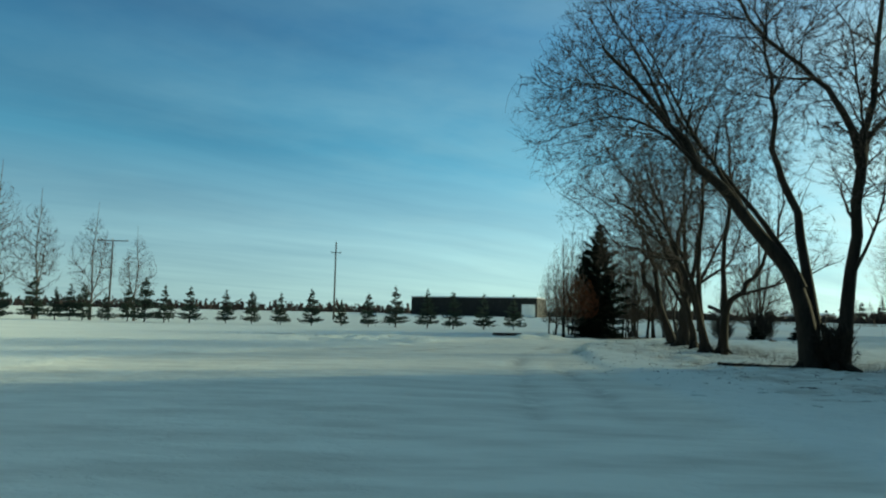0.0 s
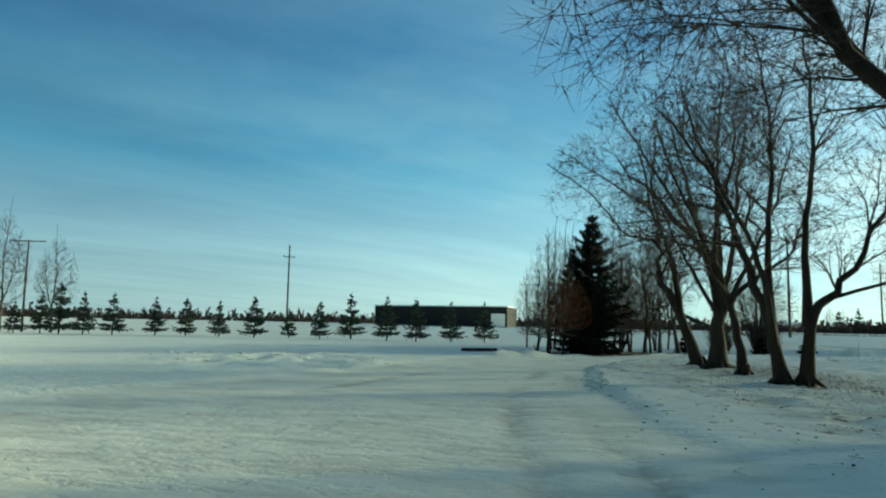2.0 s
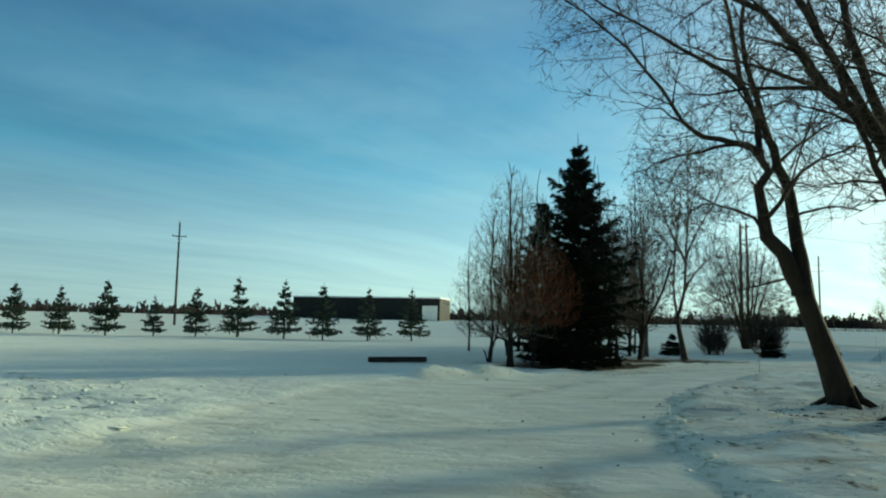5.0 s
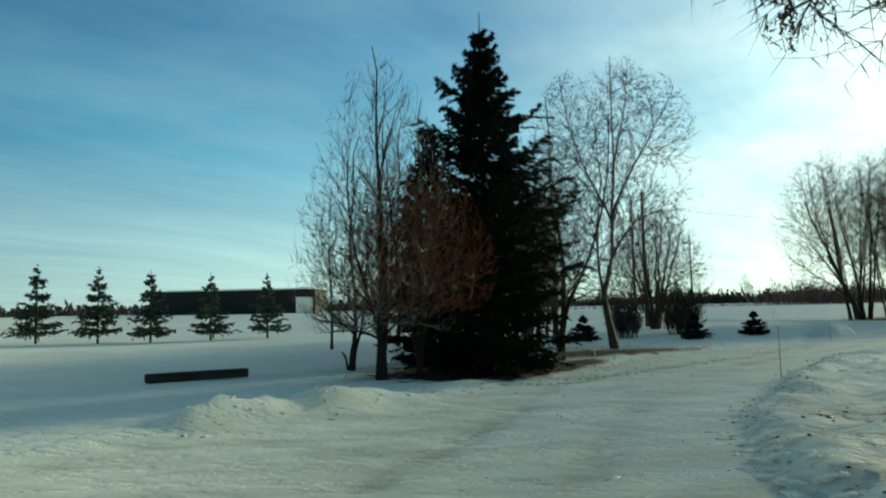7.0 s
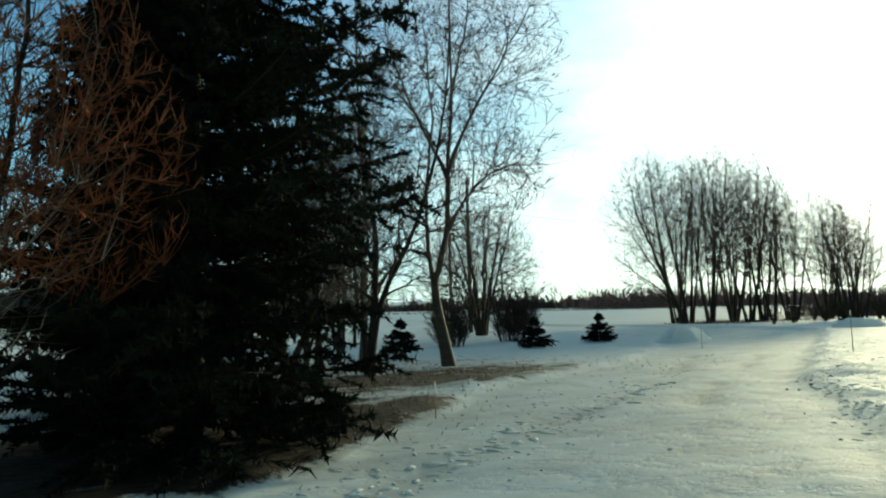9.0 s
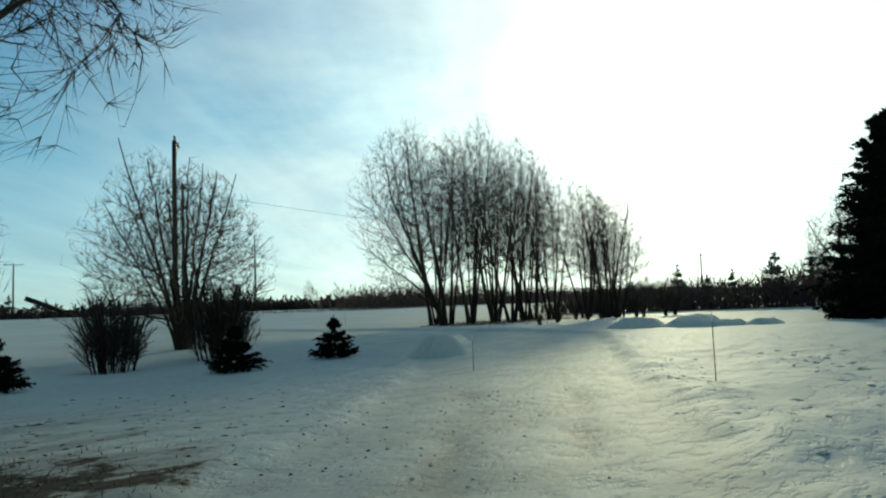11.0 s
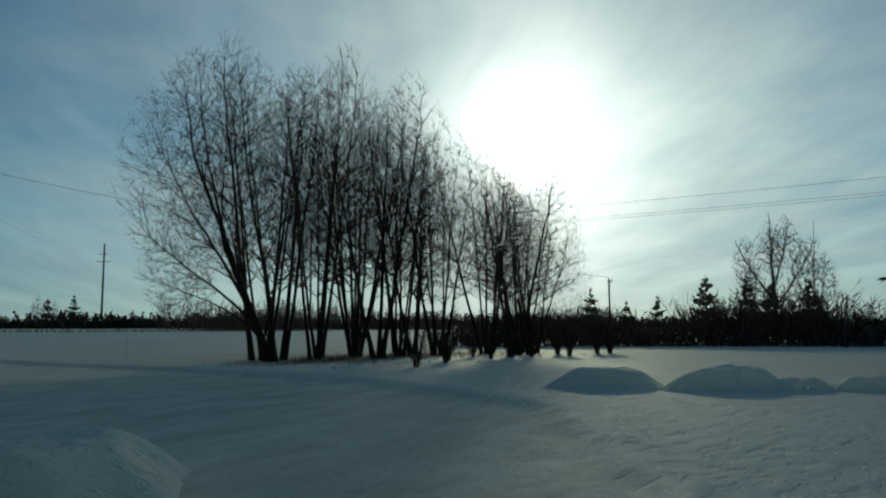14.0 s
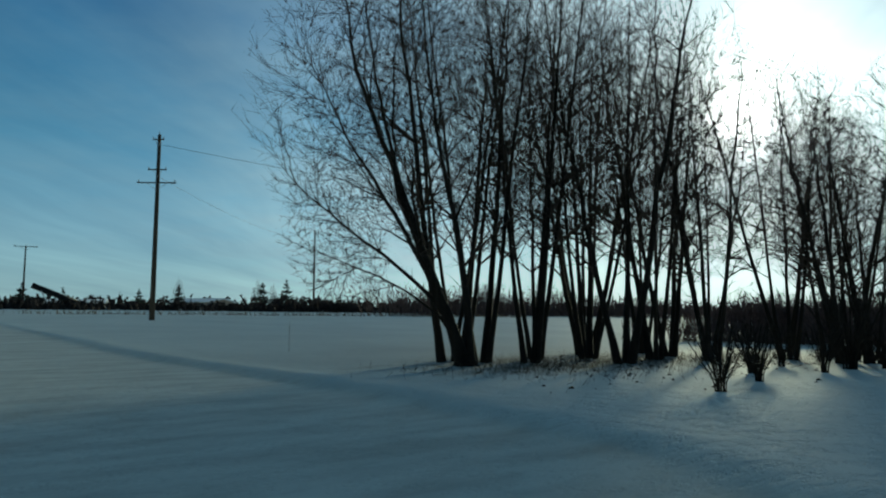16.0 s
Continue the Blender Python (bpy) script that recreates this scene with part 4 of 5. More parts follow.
bare_tree("willow_bush_tree", vase(61, 10, 9.6, 3.9, 0.13), habit((8, 60, 380, 2600), (0.30, 0.42), 0.70, 0.62, 0.3, 0.05, 0.2, 1.4, (0.02, 0.012, 0.008, 0.0075)), 62, BARK, TWIG, "round bare tree of many stems by the field", apart=False, at=(34.2, 85.6))
thicket = bare_tree("shrub", vase(63, 40, 2.5, 1.35, 0.022, 0.55), [lv(11, 0.42, 34, 0.1, 0.05, 3, 3, (0.05, 1.0), 0.008), lv(12, 0.55, 32, 0.1, 0.0, 2, 3, (0.1, 1.0), 0.009, 0.5, 0.4, 0.0)], 64, BARK, TWIG, "dense leafless shrub in the snow", "shrub", at=(27.9, 78.8), group="yard shrubs", sides=4, apart=False)
bush = bare_tree("shrub", vase(65, 16, 2.6, 1.2, 0.03, 0.16), [lv(6, 0.42, 30, 0.1, 0.05, 3, 3, (0.05, 1.0), 0.008), lv(7, 0.55, 32, 0.1, 0.0, 2, 3, (0.1, 1.0), 0.007, 0.5, 0.4, 0.0)], 66, BARK, TWIG, "leafless shrub on a narrow foot beside a grove", "shrub", at=(64.2, 80.6), group="grove shrubs", sides=4, apart=False)
place(thicket, 32.2, 79.2, 90, 1.15)
place(thicket, 11.85, 21.75, 30, 0.5)
place(thicket, 11.55, 21.6, 140, 0.38)

# ---- the clump of tall stems before the sun ----
GROVE = habit((10, 60, 330, 2000), (0.17, 0.42), 0.70, 0.64, 0.6, 0.06, 0.24, 2.8, (0.016, 0.010, 0.0056, 0.0049))
EDGE = habit((16, 110, 640, 3900), (0.23, 0.40), 0.77, 0.62, 0.12, 0.05, 0.2, 1.8, (0.016, 0.010, 0.006, 0.0056))


def fan(seed, count, height, spread, r):
    """Stems from one stool, all but upright, each ending in a plume of its own."""
    rng = np.random.default_rng(seed)
    out = []
    for k in range(count):
        a = 6.28 * (k + 0.5 * rng.random()) / count
        sp, h = spread * (0.45 + 0.55 * rng.random()), height * (0.74 + 0.26 * rng.random())
        c, d = math.cos(a), math.sin(a)
        out.append(([(c * 0.22, d * 0.22, 0), (c * (0.2 + 0.28 * sp), d * (0.2 + 0.28 * sp), h * 0.25), (c * 0.62 * sp, d * 0.62 * sp, h * 0.55), (c * 0.86 * sp, d * 0.86 * sp, h * 0.8), (c * sp, d * sp, h)], r * (0.7 + 0.45 * rng.random()), 0.014))
    return out


grove = []
for k in range(5):
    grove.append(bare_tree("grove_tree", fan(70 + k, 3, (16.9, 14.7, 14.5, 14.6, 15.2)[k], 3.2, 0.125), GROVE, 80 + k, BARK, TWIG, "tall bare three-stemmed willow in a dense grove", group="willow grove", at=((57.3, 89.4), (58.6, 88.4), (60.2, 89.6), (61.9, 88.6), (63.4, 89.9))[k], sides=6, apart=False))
GROVE_SPOTS = [(58.2, 91.4, 0.98), (64.8, 91.0, 1.0), (66.8, 89.6, 0.92), (69.0, 87.8, 0.76), (61.0, 86.4, 0.97), (63.4, 86.8, 0.95), (64.5, 85.2, 0.80), (67.0, 83.6, 0.83), (69.4, 84.8, 0.82),
               (66.6, 81.6, 0.70), (68.8, 82.2, 0.72), (70.2, 83.4, 0.70), (69.0, 81.6, 0.58), (67.2, 81.0, 0.56), (65.8, 87.6, 0.88), (56.7, 90.5, 1.0)]
for k, (x, y, s) in enumerate(GROVE_SPOTS):
    place(grove[k % 5], x, y, 83 * k, 0.55 + 0.45 * s, s / (0.55 + 0.45 * s))
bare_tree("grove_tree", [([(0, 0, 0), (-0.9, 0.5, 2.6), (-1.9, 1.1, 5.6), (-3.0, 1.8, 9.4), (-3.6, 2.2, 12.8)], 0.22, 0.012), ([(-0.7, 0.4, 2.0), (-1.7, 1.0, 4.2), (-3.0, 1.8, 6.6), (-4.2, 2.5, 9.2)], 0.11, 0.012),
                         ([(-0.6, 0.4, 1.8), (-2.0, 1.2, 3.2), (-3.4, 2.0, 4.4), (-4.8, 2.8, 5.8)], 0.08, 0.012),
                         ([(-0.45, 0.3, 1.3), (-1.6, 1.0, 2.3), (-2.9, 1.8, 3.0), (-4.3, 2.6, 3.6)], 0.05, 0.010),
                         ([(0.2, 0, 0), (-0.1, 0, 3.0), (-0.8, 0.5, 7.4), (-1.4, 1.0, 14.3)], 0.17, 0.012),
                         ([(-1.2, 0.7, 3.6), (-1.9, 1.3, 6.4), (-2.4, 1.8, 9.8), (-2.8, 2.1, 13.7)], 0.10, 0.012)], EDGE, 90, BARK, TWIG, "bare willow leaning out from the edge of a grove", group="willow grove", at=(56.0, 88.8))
for k, (x, y, s) in enumerate(((55.4, 80.1, 1.05), (58.2, 80.6, 0.9), (62.2, 80.6, 0.95), (65.2, 80.0, 1.0), (60.3, 81.8, 1.0), (66.8, 78.6, 1.1), (70.5, 77.8, 1.2), (63.6, 82.4, 0.9), (68.0, 79.8, 1.2), (69.6, 78.2, 1.2))):
    place(bush, x, y, 50 * k, 0.58 * s, 0.95)


# ---- poles ----
def power_pole(name, x, y, height, arms, label, rz=0.0, r=0.16):
    root = empty(name, x, y, ground_z(x, y), rz, label, "power pole", "power poles")
    part("mast", rod((0, 0, -0.3), (0, 0, height), r, r * 0.62, 10), POLE_WOOD, root, smooth=True)
    for drop, half in arms:
        arm = part("crossarm", box(half * 2, 0.1, 0.12, (0, -r * 0.9, height - drop), 0.012), POLE_WOOD, root)
        for s in (-1, 1):
            part("insulator", rod((s * half * 0.92, -r * 0.9, height - drop + 0.12), (s * half * 0.92, -r * 0.9, height - drop + 0.34), 0.05, 0.035, 8), CERAMIC, arm)
            part("brace", rod((s * half * 0.5, -r * 0.9, height - drop), (0, -r * 0.75, height - drop - 0.7), 0.018, 0.018, 5), GREY_METAL, arm)
    part("top_insulator", rod((0, 0, height), (0, 0, height + 0.3), 0.05, 0.035, 8), CERAMIC, root)
    return root


power_pole("power_pole", -23.0, 125.6, 13.6, [(1.9, 0.9)], "wooden power pole with a short crossarm", 20, 0.17)
power_pole("power_pole", 65.2, 142.9, 18.2, [(0.6, 0.55), (3.6, 0.9), (4.9, 1.9)], "tall wooden power pole with three crossarms", -40, 0.26)
power_pole("power_pole", 146.3, 248.3, 23.0, [(3.0, 1.2), (5.0, 2.0)], "distant wooden power pole", -60, 0.32)
power_pole("power_pole", 124.4, 97.2, 7.8, [(0.3, 1.6)], "wooden power pole with one wide crossarm", 30, 0.16)
power_pole("power_pole", 36.5, 90.7, 11.1, [(0.25, 0.75)], "wooden power pole behind a round bare tree", 55, 0.17)
power_pole("power_pole", 69.0, 220.0, 11.3, [(0.2, 1.9)], "distant pole with one wide crossarm", -10, 0.2)

power_pole("power_pole", -48.3, 97.0, 11.0, [(0.15, 2.1)], "wooden pole with one wide crossarm among bare aspens", 5, 0.14)
power_pole("power_pole", 150.0, 8.0, 22.5, [(2.4, 1.6)], "tall power pole beyond the brush", 0, 0.25)
power_pole("power_pole", 150.0, 175.0, 22.5, [(2.4, 1.6)], "tall power pole beyond the grove", 0, 0.25)


def wire(p, q, sag, r=0.02):
    """A slack overhead wire."""
    s = np.linspace(0, 1, 24)[:, None]
    ln = np.array(p) * (1 - s) + np.array(q) * s
    ln[:, 2] -= sag * 4 * s[:, 0] * (1 - s[:, 0])
    v, f = tubes(ln[None], np.full((1, 24), r), 5)
    tagged(mesh_object("overhead_wire", v, f, WIRE), "thin dark overhead power wire between poles", "wire", "overhead wires")


for dx, z, dy in ((-1.472, 20.43, -0.225), (1.472, 20.43, -0.225), (0.0, 22.79, 0.0)):
    wire((150 + dx, 8 + dy, z + ground_z(150, 8)), (150 + dx, 175 + dy, z + ground_z(150, 175)), 1.2, 0.024)
wire((65.2, 142.9, 18.2), (124.4, 97.2, 8.1), 1.0, 0.02)
wire((65.2, 142.9, 15.0), (146.3, 248.3, 23.5), 2.0, 0.014)


# ---- far building ----
def shed():
    ax, ay, bx, by = -16.5, 203.7, 18.0, 193.9
    length, turn = math.hypot(bx - ax, by - ay), math.degrees(math.atan2(by - ay, bx - ax))
    z0 = ground_z((ax + bx) / 2, (ay + by) / 2) - 0.2
    root = empty("storage_shed", (ax + bx) / 2, (ay + by) / 2, z0, turn, "long low dark-sided storage shed with snow on its roof", "shed")
    part("wall", box(length, 14, 5.3, (0, 7, 0), 0.03), SIDING, root)
    part("roof", box(length + 0.4, 14.6, 0.3, (0, 7, 5.3), 0.05), ROOF_SNOW, root, "snow-covered roof edge")
    part("roller_door", box(3.6, 0.12, 3.4, (length / 2 - 2.3, -0.06, 0.2), 0.02), DOOR_WHITE, root, "white roller door")
    for k in range(46):
        part("siding_rib", box(0.10, 0.06, 5.1, (-length / 2 + 0.5 + k * (length - 6) / 46, -0.03, 0.1)), SIDING, root)


shed()


def house(name, x, y, turn, sx, sy, eave, ridge, mat, label):
    """A gabled house with snow on the roof, a door and windows."""
    root = empty(name, x, y, ground_z(x, y) - 0.15, turn, label, "house")
    part("wall", box(sx, sy, eave, (0, 0, 0), 0.02), mat, root)
    bm = bmesh.new()
    o, t = 0.5, 0.25
    pts = [(-sx / 2 - o, eave - 0.12), (0, ridge), (sx / 2 + o, eave - 0.12), (sx / 2 + o, eave - 0.12 + t), (0, ridge + t * 1.2), (-sx / 2 - o, eave - 0.12 + t)]
    vs = [[bm.verts.new((px, s * (sy / 2 + o), pz)) for px, pz in pts] for s in (-1, 1)]
    for k in range(6):
        bm.faces.new((vs[0][k], vs[0][(k + 1) % 6], vs[1][(k + 1) % 6], vs[1][k]))
    for row in vs:
        bm.faces.new((row[0], row[1], row[4], row[5]))
        bm.faces.new((row[1], row[2], row[3], row[4]))
    bmesh.ops.recalc_face_normals(bm, faces=bm.faces)
    part("roof", bm, ROOF_SNOW, root, "snow-covered gabled roof")
    for s in (-1, 1):
        bm = bmesh.new()
        a = [bm.verts.new((px, s * (sy / 2 - 0.02), pz)) for px, pz in ((-sx / 2, eave - 0.02), (sx / 2, eave - 0.02), (0, ridge - 0.1))]
        b2 = [bm.verts.new((v.co.x, s * (sy / 2 - 0.2), v.co.z)) for v in a]
        bm.faces.new(a)
        bm.faces.new(b2)
        for k in range(3):
            bm.faces.new((a[k], a[(k + 1) % 3], b2[(k + 1) % 3], b2[k]))
        bmesh.ops.recalc_face_normals(bm, faces=bm.faces)
        part("gable", bm, mat, root)
    for k in range(3):
        for s in (-1, 1):
            fr = part("window", box(0.10, 1.3, 1.3, (s * sx / 2, (k - 1) * sy * 0.3, 1.0), 0.02), DOOR_WHITE, root)
            part("pane", box(0.06, 1.1, 1.1, (s * (sx / 2 + 0.03), (k - 1) * sy * 0.3, 1.1)), GLASS, fr)
    return root


# unseen two-storey house, added beside the yard to shade the start of the drive
house("farmhouse", 23.2, 13.0, 0, 13.5, 21.5, 6.2, 9.6, PLASTER, "unseen two-storey grey house under snow, added to shade the yard")
house("far_house", 120.0, 262.0, 25, 9, 14, 2.4, 3.2, BRICKISH, "distant low tan house with a snowy roof")
house("far_house", 96.0, 290.0, 70, 9, 14, 2.2, 2.9, SIDING, "distant dark bungalow with a snowy roof")


def auger(x, y):
    """A long inclined grain conveyor on a wheeled frame."""
    root = empty("grain_conveyor", x, y, ground_z(x, y), -14, "long inclined grain conveyor parked in a field", "conveyor")
    part("tube", rod((-3.6, 0, 4.1), (3.6, 0, 1.1), 0.5, 0.5, 10), SIDING, root, smooth=True)
    part("hopper", box(2.2, 2.0, 1.3, (3.6, 0, 0.2), 0.08), SIDING, root)
    for s in (-1, 1):
        part("leg", rod((-1.0, s * 1.2, 0.5), (-2.2, s * 0.3, 3.4), 0.09, 0.09, 6), GREY_METAL, root)
        part("wheel", rod((-1.0, s * 1.3 - 0.12, 0.5), (-1.0, s * 1.3 + 0.12, 0.5), 0.5, 0.5, 14), TIMBER, root)
    part("axle", rod((-1.0, -1.3, 0.5), (-1.0, 1.3, 0.5), 0.07, 0.07, 6), GREY_METAL, root)


auger(72.4, 212.0)


def mound(x, y, rx, ry, h, turn, seed, label):
    """A heap of ploughed snow with a rough crest."""
    n, m = 64, 22
    a, r = np.meshgrid(np.linspace(0, 2 * np.pi, n, endpoint=False), np.linspace(0, 1, m))
    rag = 1 + 0.28 * value_noise(np.cos(a) * 1.6 + seed, np.sin(a) * 1.6, seed) + 0.12 * value_noise(np.cos(a) * 5 + seed, np.sin(a) * 5, seed + 4)
    px, py = np.cos(a) * r * rx * rag, np.sin(a) * r * ry * rag
    c, s = math.cos(radians(turn)), math.sin(radians(turn))
    wx, wy = x + px * c - py * s, y + px * s + py * c
    edge = np.clip((1 - r) / 0.62 + 0.45 * value_noise(wx / 0.7, wy / 0.7, seed + 3) * (1 - r), 0, 1)
    edge = 0.35 * edge + 0.65 * edge * edge * (3 - 2 * edge)
    top = h * edge * (1 + 0.16 * value_noise(wx / 1.2, wy / 1.2, seed)) + 0.16 * value_noise(wx / 0.5, wy / 0.5, seed + 1) * (1 - r) + 0.08 * value_noise(wx / 0.18, wy / 0.18, seed + 2) * (1 - r)
    z = full_relief(wx, wy)[0] + top - 0.06 * r ** 6
    idx = np.arange(n * m).reshape(m, n)
    nx = np.roll(idx, -1, axis=1)
    faces = np.stack([idx[:-1], nx[:-1], nx[1:], idx[1:]], -1).reshape(-1, 4)
    ob = mesh_object("snow_mound", np.stack([wx, wy, z], -1), faces, SNOW)
    return tagged(ob, label, "snow mound", "ploughed snow heaps")


mound(48.95, 70.1, 1.5, 0.95, 0.48, -65, 31, "heap of ploughed snow with a flat crest")
mound(49.25, 67.45, 1.6, 0.75, 0.50, -58, 33, "tall heap of ploughed snow with a flat crest")
mound(49.8, 66.1, 0.9, 0.6, 0.26, -55, 35, "small heap of ploughed snow beside the drive")
mound(50.5, 64.9, 1.0, 0.6, 0.28, -55, 36, "small lumpy heap of ploughed snow")
mound(36.3, 71.2, 2.15, 1.3, 0.62, 25, 37, "low lumpy heap of snow beside the drive")


def clods(name, pts, count, spread, size, seed, mat, label, long=1.0):
    """Broken lumps strewn along a line."""
    rng = np.random.default_rng(seed)
    p = np.array(pts, float)
    i = rng.integers(0, len(p) - 1, count)
    f = rng.random((count, 1))
    xy = p[i] * (1 - f) + p[i + 1] * f + rng.normal(size=(count, 2)) * spread
    z = full_relief(xy[:, 0], xy[:, 1])[0]
    knob = np.array([(1, 0, 0), (0.5, 0.87, 0.1), (-0.5, 0.87, 0), (-1, 0, 0.1), (-0.5, -0.87, 0), (0.5, -0.87, 0.1), (0, 0, 0.9), (0, 0, -0.5)], float)
    s = size * (0.25 + rng.random((count, 1, 1)) ** 2.5)
    v = knob[None] * (0.6 + 0.8 * rng.random((count, 8, 1))) * s
    turn = rng.random(count) * np.pi
    ca, sa = np.cos(turn)[:, None], np.sin(turn)[:, None]
    vx, vy = v[..., 0] * long, v[..., 1]
    v = np.stack([vx * ca - vy * sa, vx * sa + vy * ca, v[..., 2] * (0.55 if long > 1.5 else 0.8)], -1)
    v = v + np.stack([xy[:, 0], xy[:, 1], z], -1)[:, None]
    tri = np.array([(k, (k + 1) % 6, 6) for k in range(6)] + [((k + 1) % 6, k, 7) for k in range(6)])
    faces = (tri[None] + 8 * np.arange(count)[:, None, None]).reshape(-1, 3)
    return tagged(mesh_object(name, v, faces, mat, smooth=True), label, "snow clods", kind="stuff")


clods("snow_clods", [(17.5, 50.8), (24, 56.0), (33, 61.6)], 220, 0.4, 0.026, 39, SNOW, "small lumps of snow thrown up by wheels", 2.4)
clods("snow_clods", [(11.2, 51.8), (14.1, 53.4), (16.3, 54.6), (19.4, 56.5)], 300, 0.20, 0.042, 54, SNOW, "churned lumps of snow along a wheel track", 2.4)
clods("snow_clods", [(11.5, 51.5), (18, 56.3), (27, 62)], 420, 0.5, 0.026, 38, SNOW, "small lumps of snow on the packed drive")
clods("snow_clods", RIGHT_EDGE[2:7], 420, 0.13, 0.085, 37, SNOW, "ragged edge of ploughed snow along the yard", 2.0)
clods("dirt_clods", RIGHT_EDGE[1:6], 70, 0.20, 0.032, 36, TIMBER, "dark frozen clods along the ploughed edge", 1.8)
clods("snow_clods", RIGHT_EDGE[3:10], 1200, 0.16, 0.032, 41, SNOW, "broken snow clods along the ploughed edge", 2.0)
clods("snow_clods", [(4.4, 48.1), (5.4, 48.7), (8.2, 50.4), (12.5, 53.6)], 170, 0.40, 0.040, 42, SNOW, "broken snow clods on the ploughed bank", 2.2)
clods("snow_crust", [(-10, 44.5), (-5, 42), (-1, 40.5)], 420, 1.8, 0.06, 48, SNOW, "scuffed plates of broken snow crust in the yard", 3.2)
clods("snow_crust", [(7.5, 14), (9.2, 26), (11.4, 36), (13.0, 43)], 900, 1.8, 0.045, 49, SNOW, "broken snow crust under the willows", 2.6)
clods("snow_crust", [(16.5, 47.0), (22.0, 51.2), (28, 54.8), (36, 60.0)], 620, 1.1, 0.045, 50, SNOW, "broken snow crust beside the drive", 2.8)
clods("dirt_clods", [(13.5, 55.5), (17.0, 58.0), (21.0, 60.0), (24.0, 62.0)], 200, 0.6, 0.022, 43, TIMBER, "dark frozen dirt clods beside the drive")
clods("dirt_clods", RIGHT_EDGE[4:10], 90, 0.35, 0.03, 44, TIMBER, "dark frozen dirt clods along the edge")
clods("dirt_clods", [(10.3, 40.4), (11.3, 41.6)], 48, 0.30, 0.05, 51, TIMBER, "dark clumps of frozen weeds beside a willow", 1.6)
clods("dirt_clods", [(12.5, 45.7), (13.0, 45.6)], 9, 0.14, 0.05, 52, TIMBER, "dark clods lying on the snow", 1.8)
clods("road_grit", [(3, 30), (6, 41), (12, 51.5), (22, 58.5), (33, 66)], 140, 0.9, 0.014, 47, TIMBER, "dark specks of grit on the packed drive")
clods("leaf_litter", [(12.0, 60.5), (16.0, 62.5), (20.0, 65.0), (23.0, 67.0)], 700, 1.7, 0.026, 53, TIMBER, "scattered bark and fallen twigs under thin trees", 2.4)
clods("leaf_litter", [(8.0, 16), (10.0, 28), (12.2, 42)], 1100, 1.9, 0.022, 45, TIMBER, "scattered bark and fallen twigs on snow")
clods("leaf_litter", [(56, 84), (62, 84.5), (70, 82)], 320, 2.2, 0.06, 46, TIMBER, "scattered bark and weeds on snow by the grove")


# ---- brush and far woods ----
def brush(name, pts, depth, height, count, seed, mat, label, lean=0.35, wide=0.05):
    """A thicket: many forked upright wands along a line."""
    rng = np.random.default_rng(seed)
    p = np.array(pts, float)
    seg = np.linalg.norm(np.diff(p, axis=0), axis=1)
    s = rng.random(count) * seg.sum()
    i = np.minimum(np.searchsorted(np.cumsum(seg), s), len(seg) - 1)
    f = ((s - np.concatenate([[0], np.cumsum(seg)])[i]) / seg[i])[:, None]
    xy = p[i] * (1 - f) + p[i + 1] * f + rng.normal(size=(count, 2)) * depth * 0.5
    z0 = full_relief(xy[:, 0], xy[:, 1])[0]
    uneven = 0.55 + 0.75 * (value_noise(s / (height * 1.6), s * 0 + seed, seed) + 0.5)
    h = height * uneven * (0.45 + 0.55 * rng.random(count))
    base = np.stack([xy[:, 0], xy[:, 1], z0 - 0.1], -1)
    way = np.concatenate([rng.normal(size=(count, 2)) * lean, np.ones((count, 1))], 1)
    t = np.linspace(0, 1, 3)[None, :, None]
    lines = base[:, None] + way[:, None] * h[:, None, None] * t + rng.normal(size=(count, 3, 3)) * t * h[:, None, None] * 0.05
    rad = wide * (1 - 0.75 * np.linspace(0, 1, 3))[None] * np.ones((count, 1))
    v1, f1 = tubes(lines, rad, 3)
    kids, kr = sprout(rng, lines, rad, 4, (0.15, 1.0), 34, 0.48, 2, 0.1, 0.0, 0.7, 0.0, wide * 0.45)
    v2, f2 = slivers(rng, kids, kr * 2.0)
    f1 = np.concatenate([f1[:, [0, 1, 2]], f1[:, [0, 2, 3]]])
    ob = mesh_object(name, np.concatenate([v1, v2]), np.concatenate([f1, f2 + len(v1)]), mat)
    return tagged(ob, label, "brush", kind="stuff")


brush("roadside_brush", [(84, 97), (88, 84), (90, 66), (92, 40)], 3.0, 3.4, 4000, 5, TWIG_PURPLE, "dense purple-brown leafless brush behind the snowfield", wide=0.035)
brush("far_brush", [(118, 172), (150, 178), (190, 165), (190, 120)], 7.0, 5.6, 2000, 6, TWIG_PURPLE, "far dark thicket at the edge of the fields", wide=0.08)
brush("far_woods", [(-420, 250), (-200, 330), (-40, 370), (120, 350), (300, 300), (420, 160), (460, -20)], 45.0, 5.2, 4200, 7, WOODS, "far leafless woods on the horizon", wide=0.7)
brush("field_hedge", [(20, 214), (60, 208), (105, 204), (150, 196), (185, 180)], 4.0, 2.5, 1600, 9, WOODS, "low dark hedge along the far field edge", wide=0.3)
brush("field_edge_weeds", [(60, 172), (100, 168), (140, 160)], 3.0, 0.7, 900, 8, TWIG_TAN, "dry weeds standing along the field edge", wide=0.03)

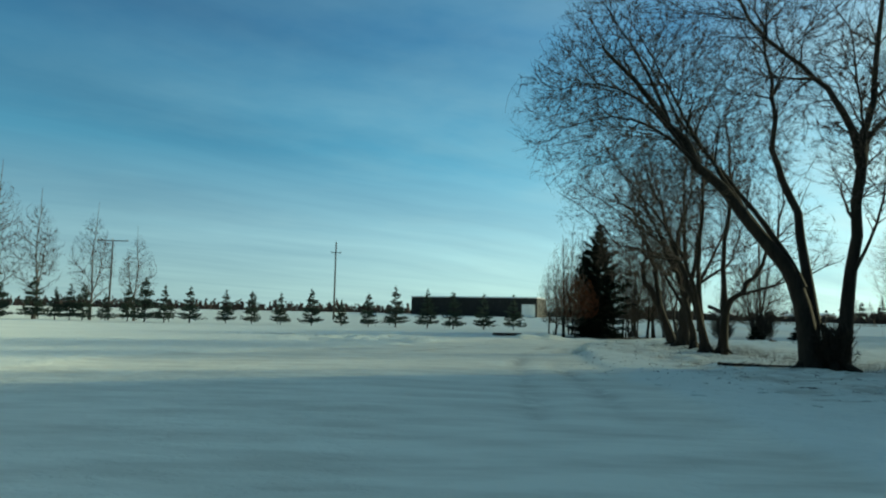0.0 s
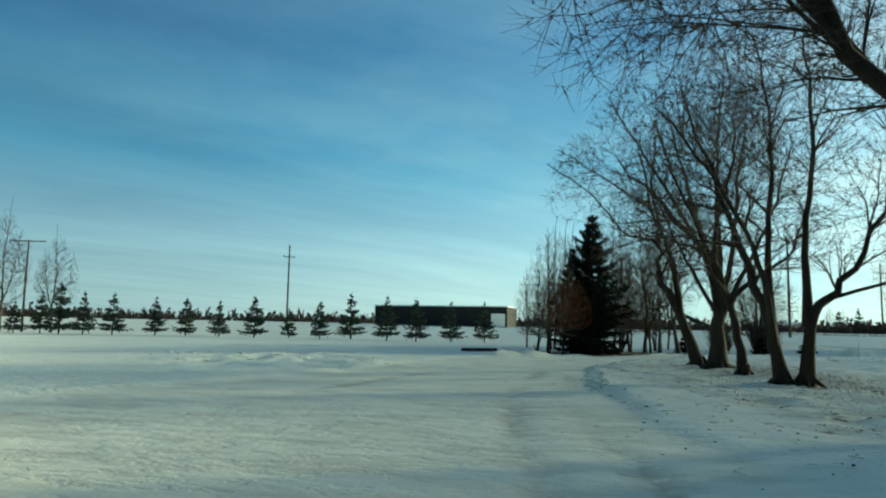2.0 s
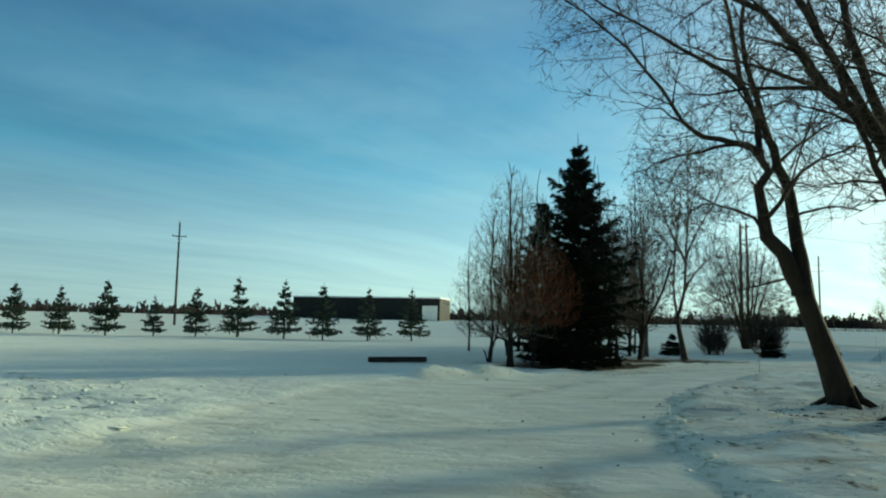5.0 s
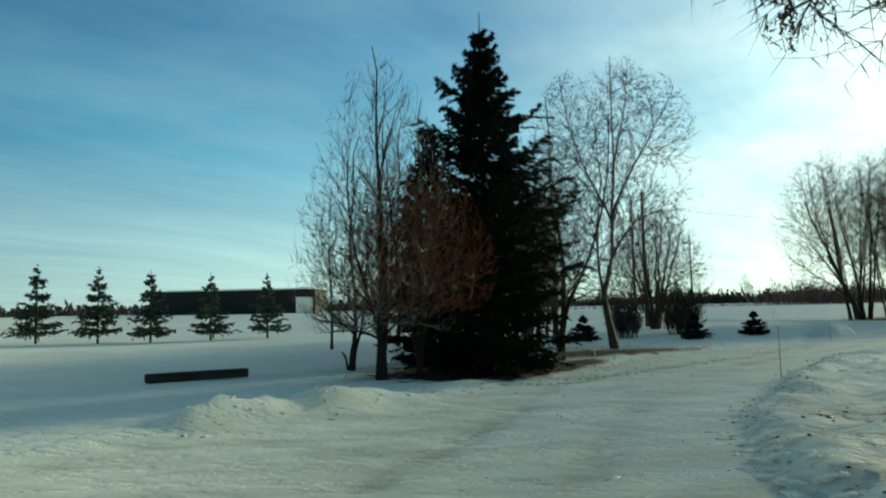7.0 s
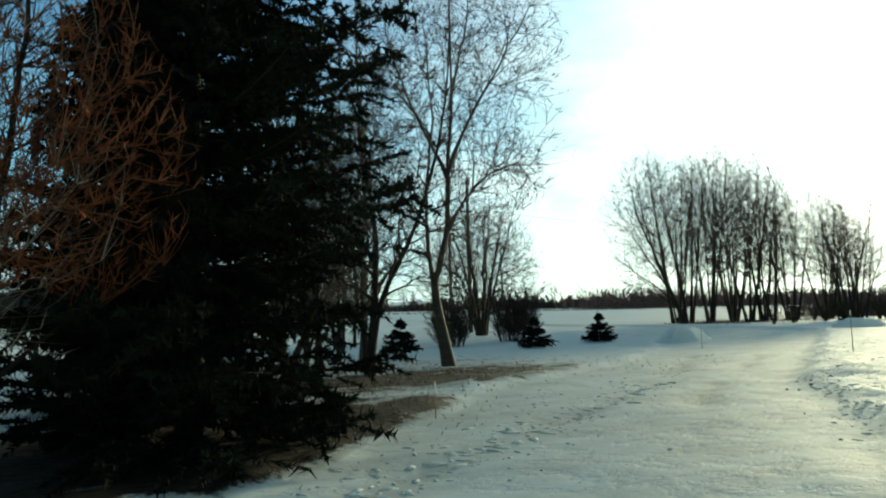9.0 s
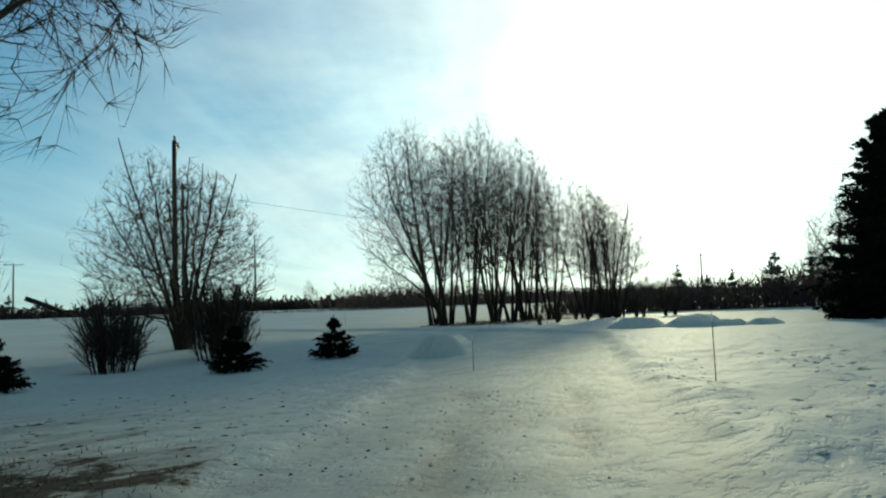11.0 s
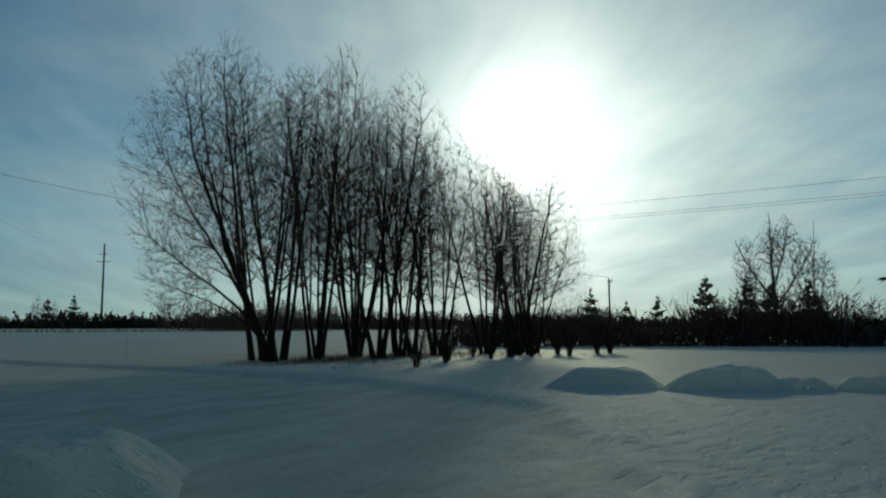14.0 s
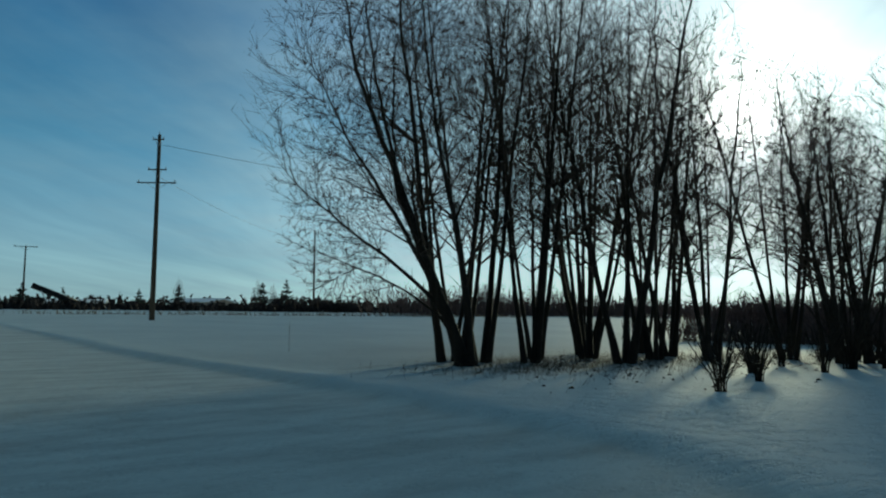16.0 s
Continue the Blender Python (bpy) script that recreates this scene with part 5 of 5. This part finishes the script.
def dry_grass(pts, spread, height, count, seed, label):
    """Single bent blades of dead grass."""
    rng = np.random.default_rng(seed)
    p = np.array(pts, float)
    i = rng.integers(0, len(p) - 1, count)
    f = rng.random((count, 1))
    xy = p[i] * (1 - f) + p[i + 1] * f + rng.normal(size=(count, 2)) * spread * 0.5
    z = full_relief(xy[:, 0], xy[:, 1])[0]
    at = np.stack([xy[:, 0], xy[:, 1], z - 0.02], -1)
    tip = at + np.concatenate([rng.normal(size=(count, 2)) * 0.5, np.ones((count, 1))], 1) * height * (0.4 + rng.random((count, 1)))
    side = unit(rng.normal(size=(count, 3))) * 0.006
    v = np.stack([at - side, at + side, tip], 1)
    tagged(mesh_object("dry_grass", v, np.arange(count * 3).reshape(-1, 3), DEAD_GRASS), label, "grass", kind="stuff")


dry_grass([(9.6, 54.6), (12.0, 55.6), (14.2, 58.2), (16.6, 60.4), (20.0, 62.2)], 1.8, 0.07, 6000, 14, "dry brown grass showing through thin snow")
dry_grass([(55, 86.5), (60, 87), (68, 84)], 3.0, 0.3, 4000, 15, "dry weeds round a willow grove")
dry_grass([(12.5, 20), (13, 30), (13.6, 42)], 2.0, 0.12, 3500, 16, "dry grass tips under the willows")

# far young spruces and bare trees behind the eastern brush and on the northern rise
for k, (x, y, h) in enumerate(((100.8, 79.5, 6.0), (104.2, 76.6, 5.9), (100.0, 90.3, 5.2), (102.0, 74.2, 5.2), (98.5, 86.2, 3.8), (97.5, 83.0, 4.2), (101.0, 71.0, 5.4),
                               (95, 214, 5), (88, 216, 4), (112, 212, 6), (121, 218, 7), (76, 222, 4), (70, 226, 5), (52, 224, 4.5), (130, 210, 4), (45, 226, 3.5))):
    place(row_kinds[k % 3], x, y, 41 * k, h / 4.4)
FAR = habit((10, 60, 260, 1100), (0.18, 0.37), 0.72, 0.62, 0.5, 0.06, 0.2, 1.6, (0.03, 0.022, 0.017, 0.016))
aspen = bare_tree("far_aspen", [([(0, 0, 0), (0.1, 0, 4.0), (-0.2, 0.2, 8.5), (0.2, 0.2, 16.0)], 0.20, 0.02), ([(0.05, 0, 3.2), (0.9, 0.2, 6.5), (1.5, 0.3, 11.5)], 0.10, 0.02)], FAR, 36, BARK_GREY, TWIG, "bare aspen behind a row of young spruces", apart=False, at=(-49.8, 95.0), group="far bare trees")
for x, y, s, rz in ((-57.4, 95.0, 1.12, 80), (-44.0, 95.5, 0.80, 200), (-63.9, 95.0, 1.36, 300), (108.0, 76.8, 0.58, 20), (106, 71, 0.7, 240), (103.0, 92.5, 0.36, 70), (141, 262, 0.55, 30), (134, 258, 0.6, 150), (104, 238, 0.5, 250), (150, 226, 0.62, 310), (61, 240, 0.6, 0)):
    place(aspen, x, y, rz, s)

bare_tree("field_tree", [([(0, 0, 0), (0.1, 0, 2.5), (0, 0.2, 5.0), (0.3, 0.2, 9.0), (0.2, 0.3, 13.0)], 0.26, 0.03),
                         ([(0.05, 0.1, 3.4), (0.4, -1.2, 5.2), (0.6, -2.6, 7.6), (0.6, -3.8, 10.0)], 0.13, 0.03), ([(0.05, 0.1, 3.8), (-0.3, 1.3, 5.8), (-0.4, 2.6, 8.2), (-0.4, 3.6, 10.4)], 0.13, 0.03),
                         ([(0, 0.2, 5.4), (1.2, 0.4, 7.4), (2.2, 0.6, 9.6), (2.8, 0.6, 11.4)], 0.11, 0.03), ([(0, 0.2, 5.0), (-1.0, -0.6, 7.2), (-1.8, -1.4, 9.8), (-2.2, -1.8, 11.8)], 0.11, 0.03)], FAR, 38, BARK, TWIG, "round-crowned bare tree behind brush", apart=False, at=(112.0, 75.2), group="far bare trees")

# ---- timber and stakes ----
def fallen_branch(pts, r, seed, label):
    """A broken branch lying in the snow."""
    rng = np.random.default_rng(seed)
    root = empty("fallen_branch", pts[0][0], pts[0][1], ground_z(*pts[0]), 0, label, "branch", "fallen branches")
    base = np.array([*pts[0], ground_z(*pts[0])])
    ctrl = [np.array([x, y, ground_z(x, y) + r * 0.7]) - base for x, y in pts]
    ln = resample(ctrl, 12)[None]
    rr = np.linspace(r, r * 0.4, 12)[None]
    v, f = tubes(ln, rr, 7)
    mesh_object("stem", v, f, BARK, root)
    kids, kr = sprout(rng, ln, rr, 7, (0.2, 1.0), 40, 0.17, 5, 0.0, -0.05, 0.5)
    for k in range(len(kids)):
        v, f = tubes(kids[k:k + 1], kr[k:k + 1], 5)
        mesh_object("side_branch", v, f, BARK, root)


fallen_branch([(8.8, 22.2), (9.6, 21.5), (10.9, 20.8)], 0.05, 61, "dark fallen branch lying in the snow")
fallen_branch([(22.0, 51.6), (22.9, 51.9), (24.2, 51.4)], 0.10, 62, "dark fallen log lying in the snow")
fallen_branch([(23.2, 52.6), (23.9, 52.4), (25.0, 52.9)], 0.07, 63, "broken branch beside a fallen log")

log = empty("timber_beam", 4.2, 55.7, ground_z(4.2, 55.7) + 0.02, 17, "dark squared timber lying in the snow", "timber")
part("beam", box(2.3, 0.24, 0.20, (0, 0, 0), 0.02), TIMBER, log)


def stake(x, y, h, label="thin wooden marker stake in the snow", tilt=0.0):
    e = empty("marker_stake", x, y, ground_z(x, y), 30, label, "stake", "driveway stakes")
    part("rod", rod((0, 0, -0.1), (tilt, 0, h), 0.010, 0.008, 6), STAKE_WOOD, e)
    part("cap", rod((tilt, 0, h - 0.14), (tilt, 0, h + 0.01), 0.012, 0.012, 6), DOOR_WHITE, e)


stake(15.67, 50.3, 1.2)
stake(13.9, 54.9, 0.45)
stake(31.2, 65.7, 0.9)
stake(29.4, 58.9, 1.15)
stake(55.7, 99.3, 1.2)
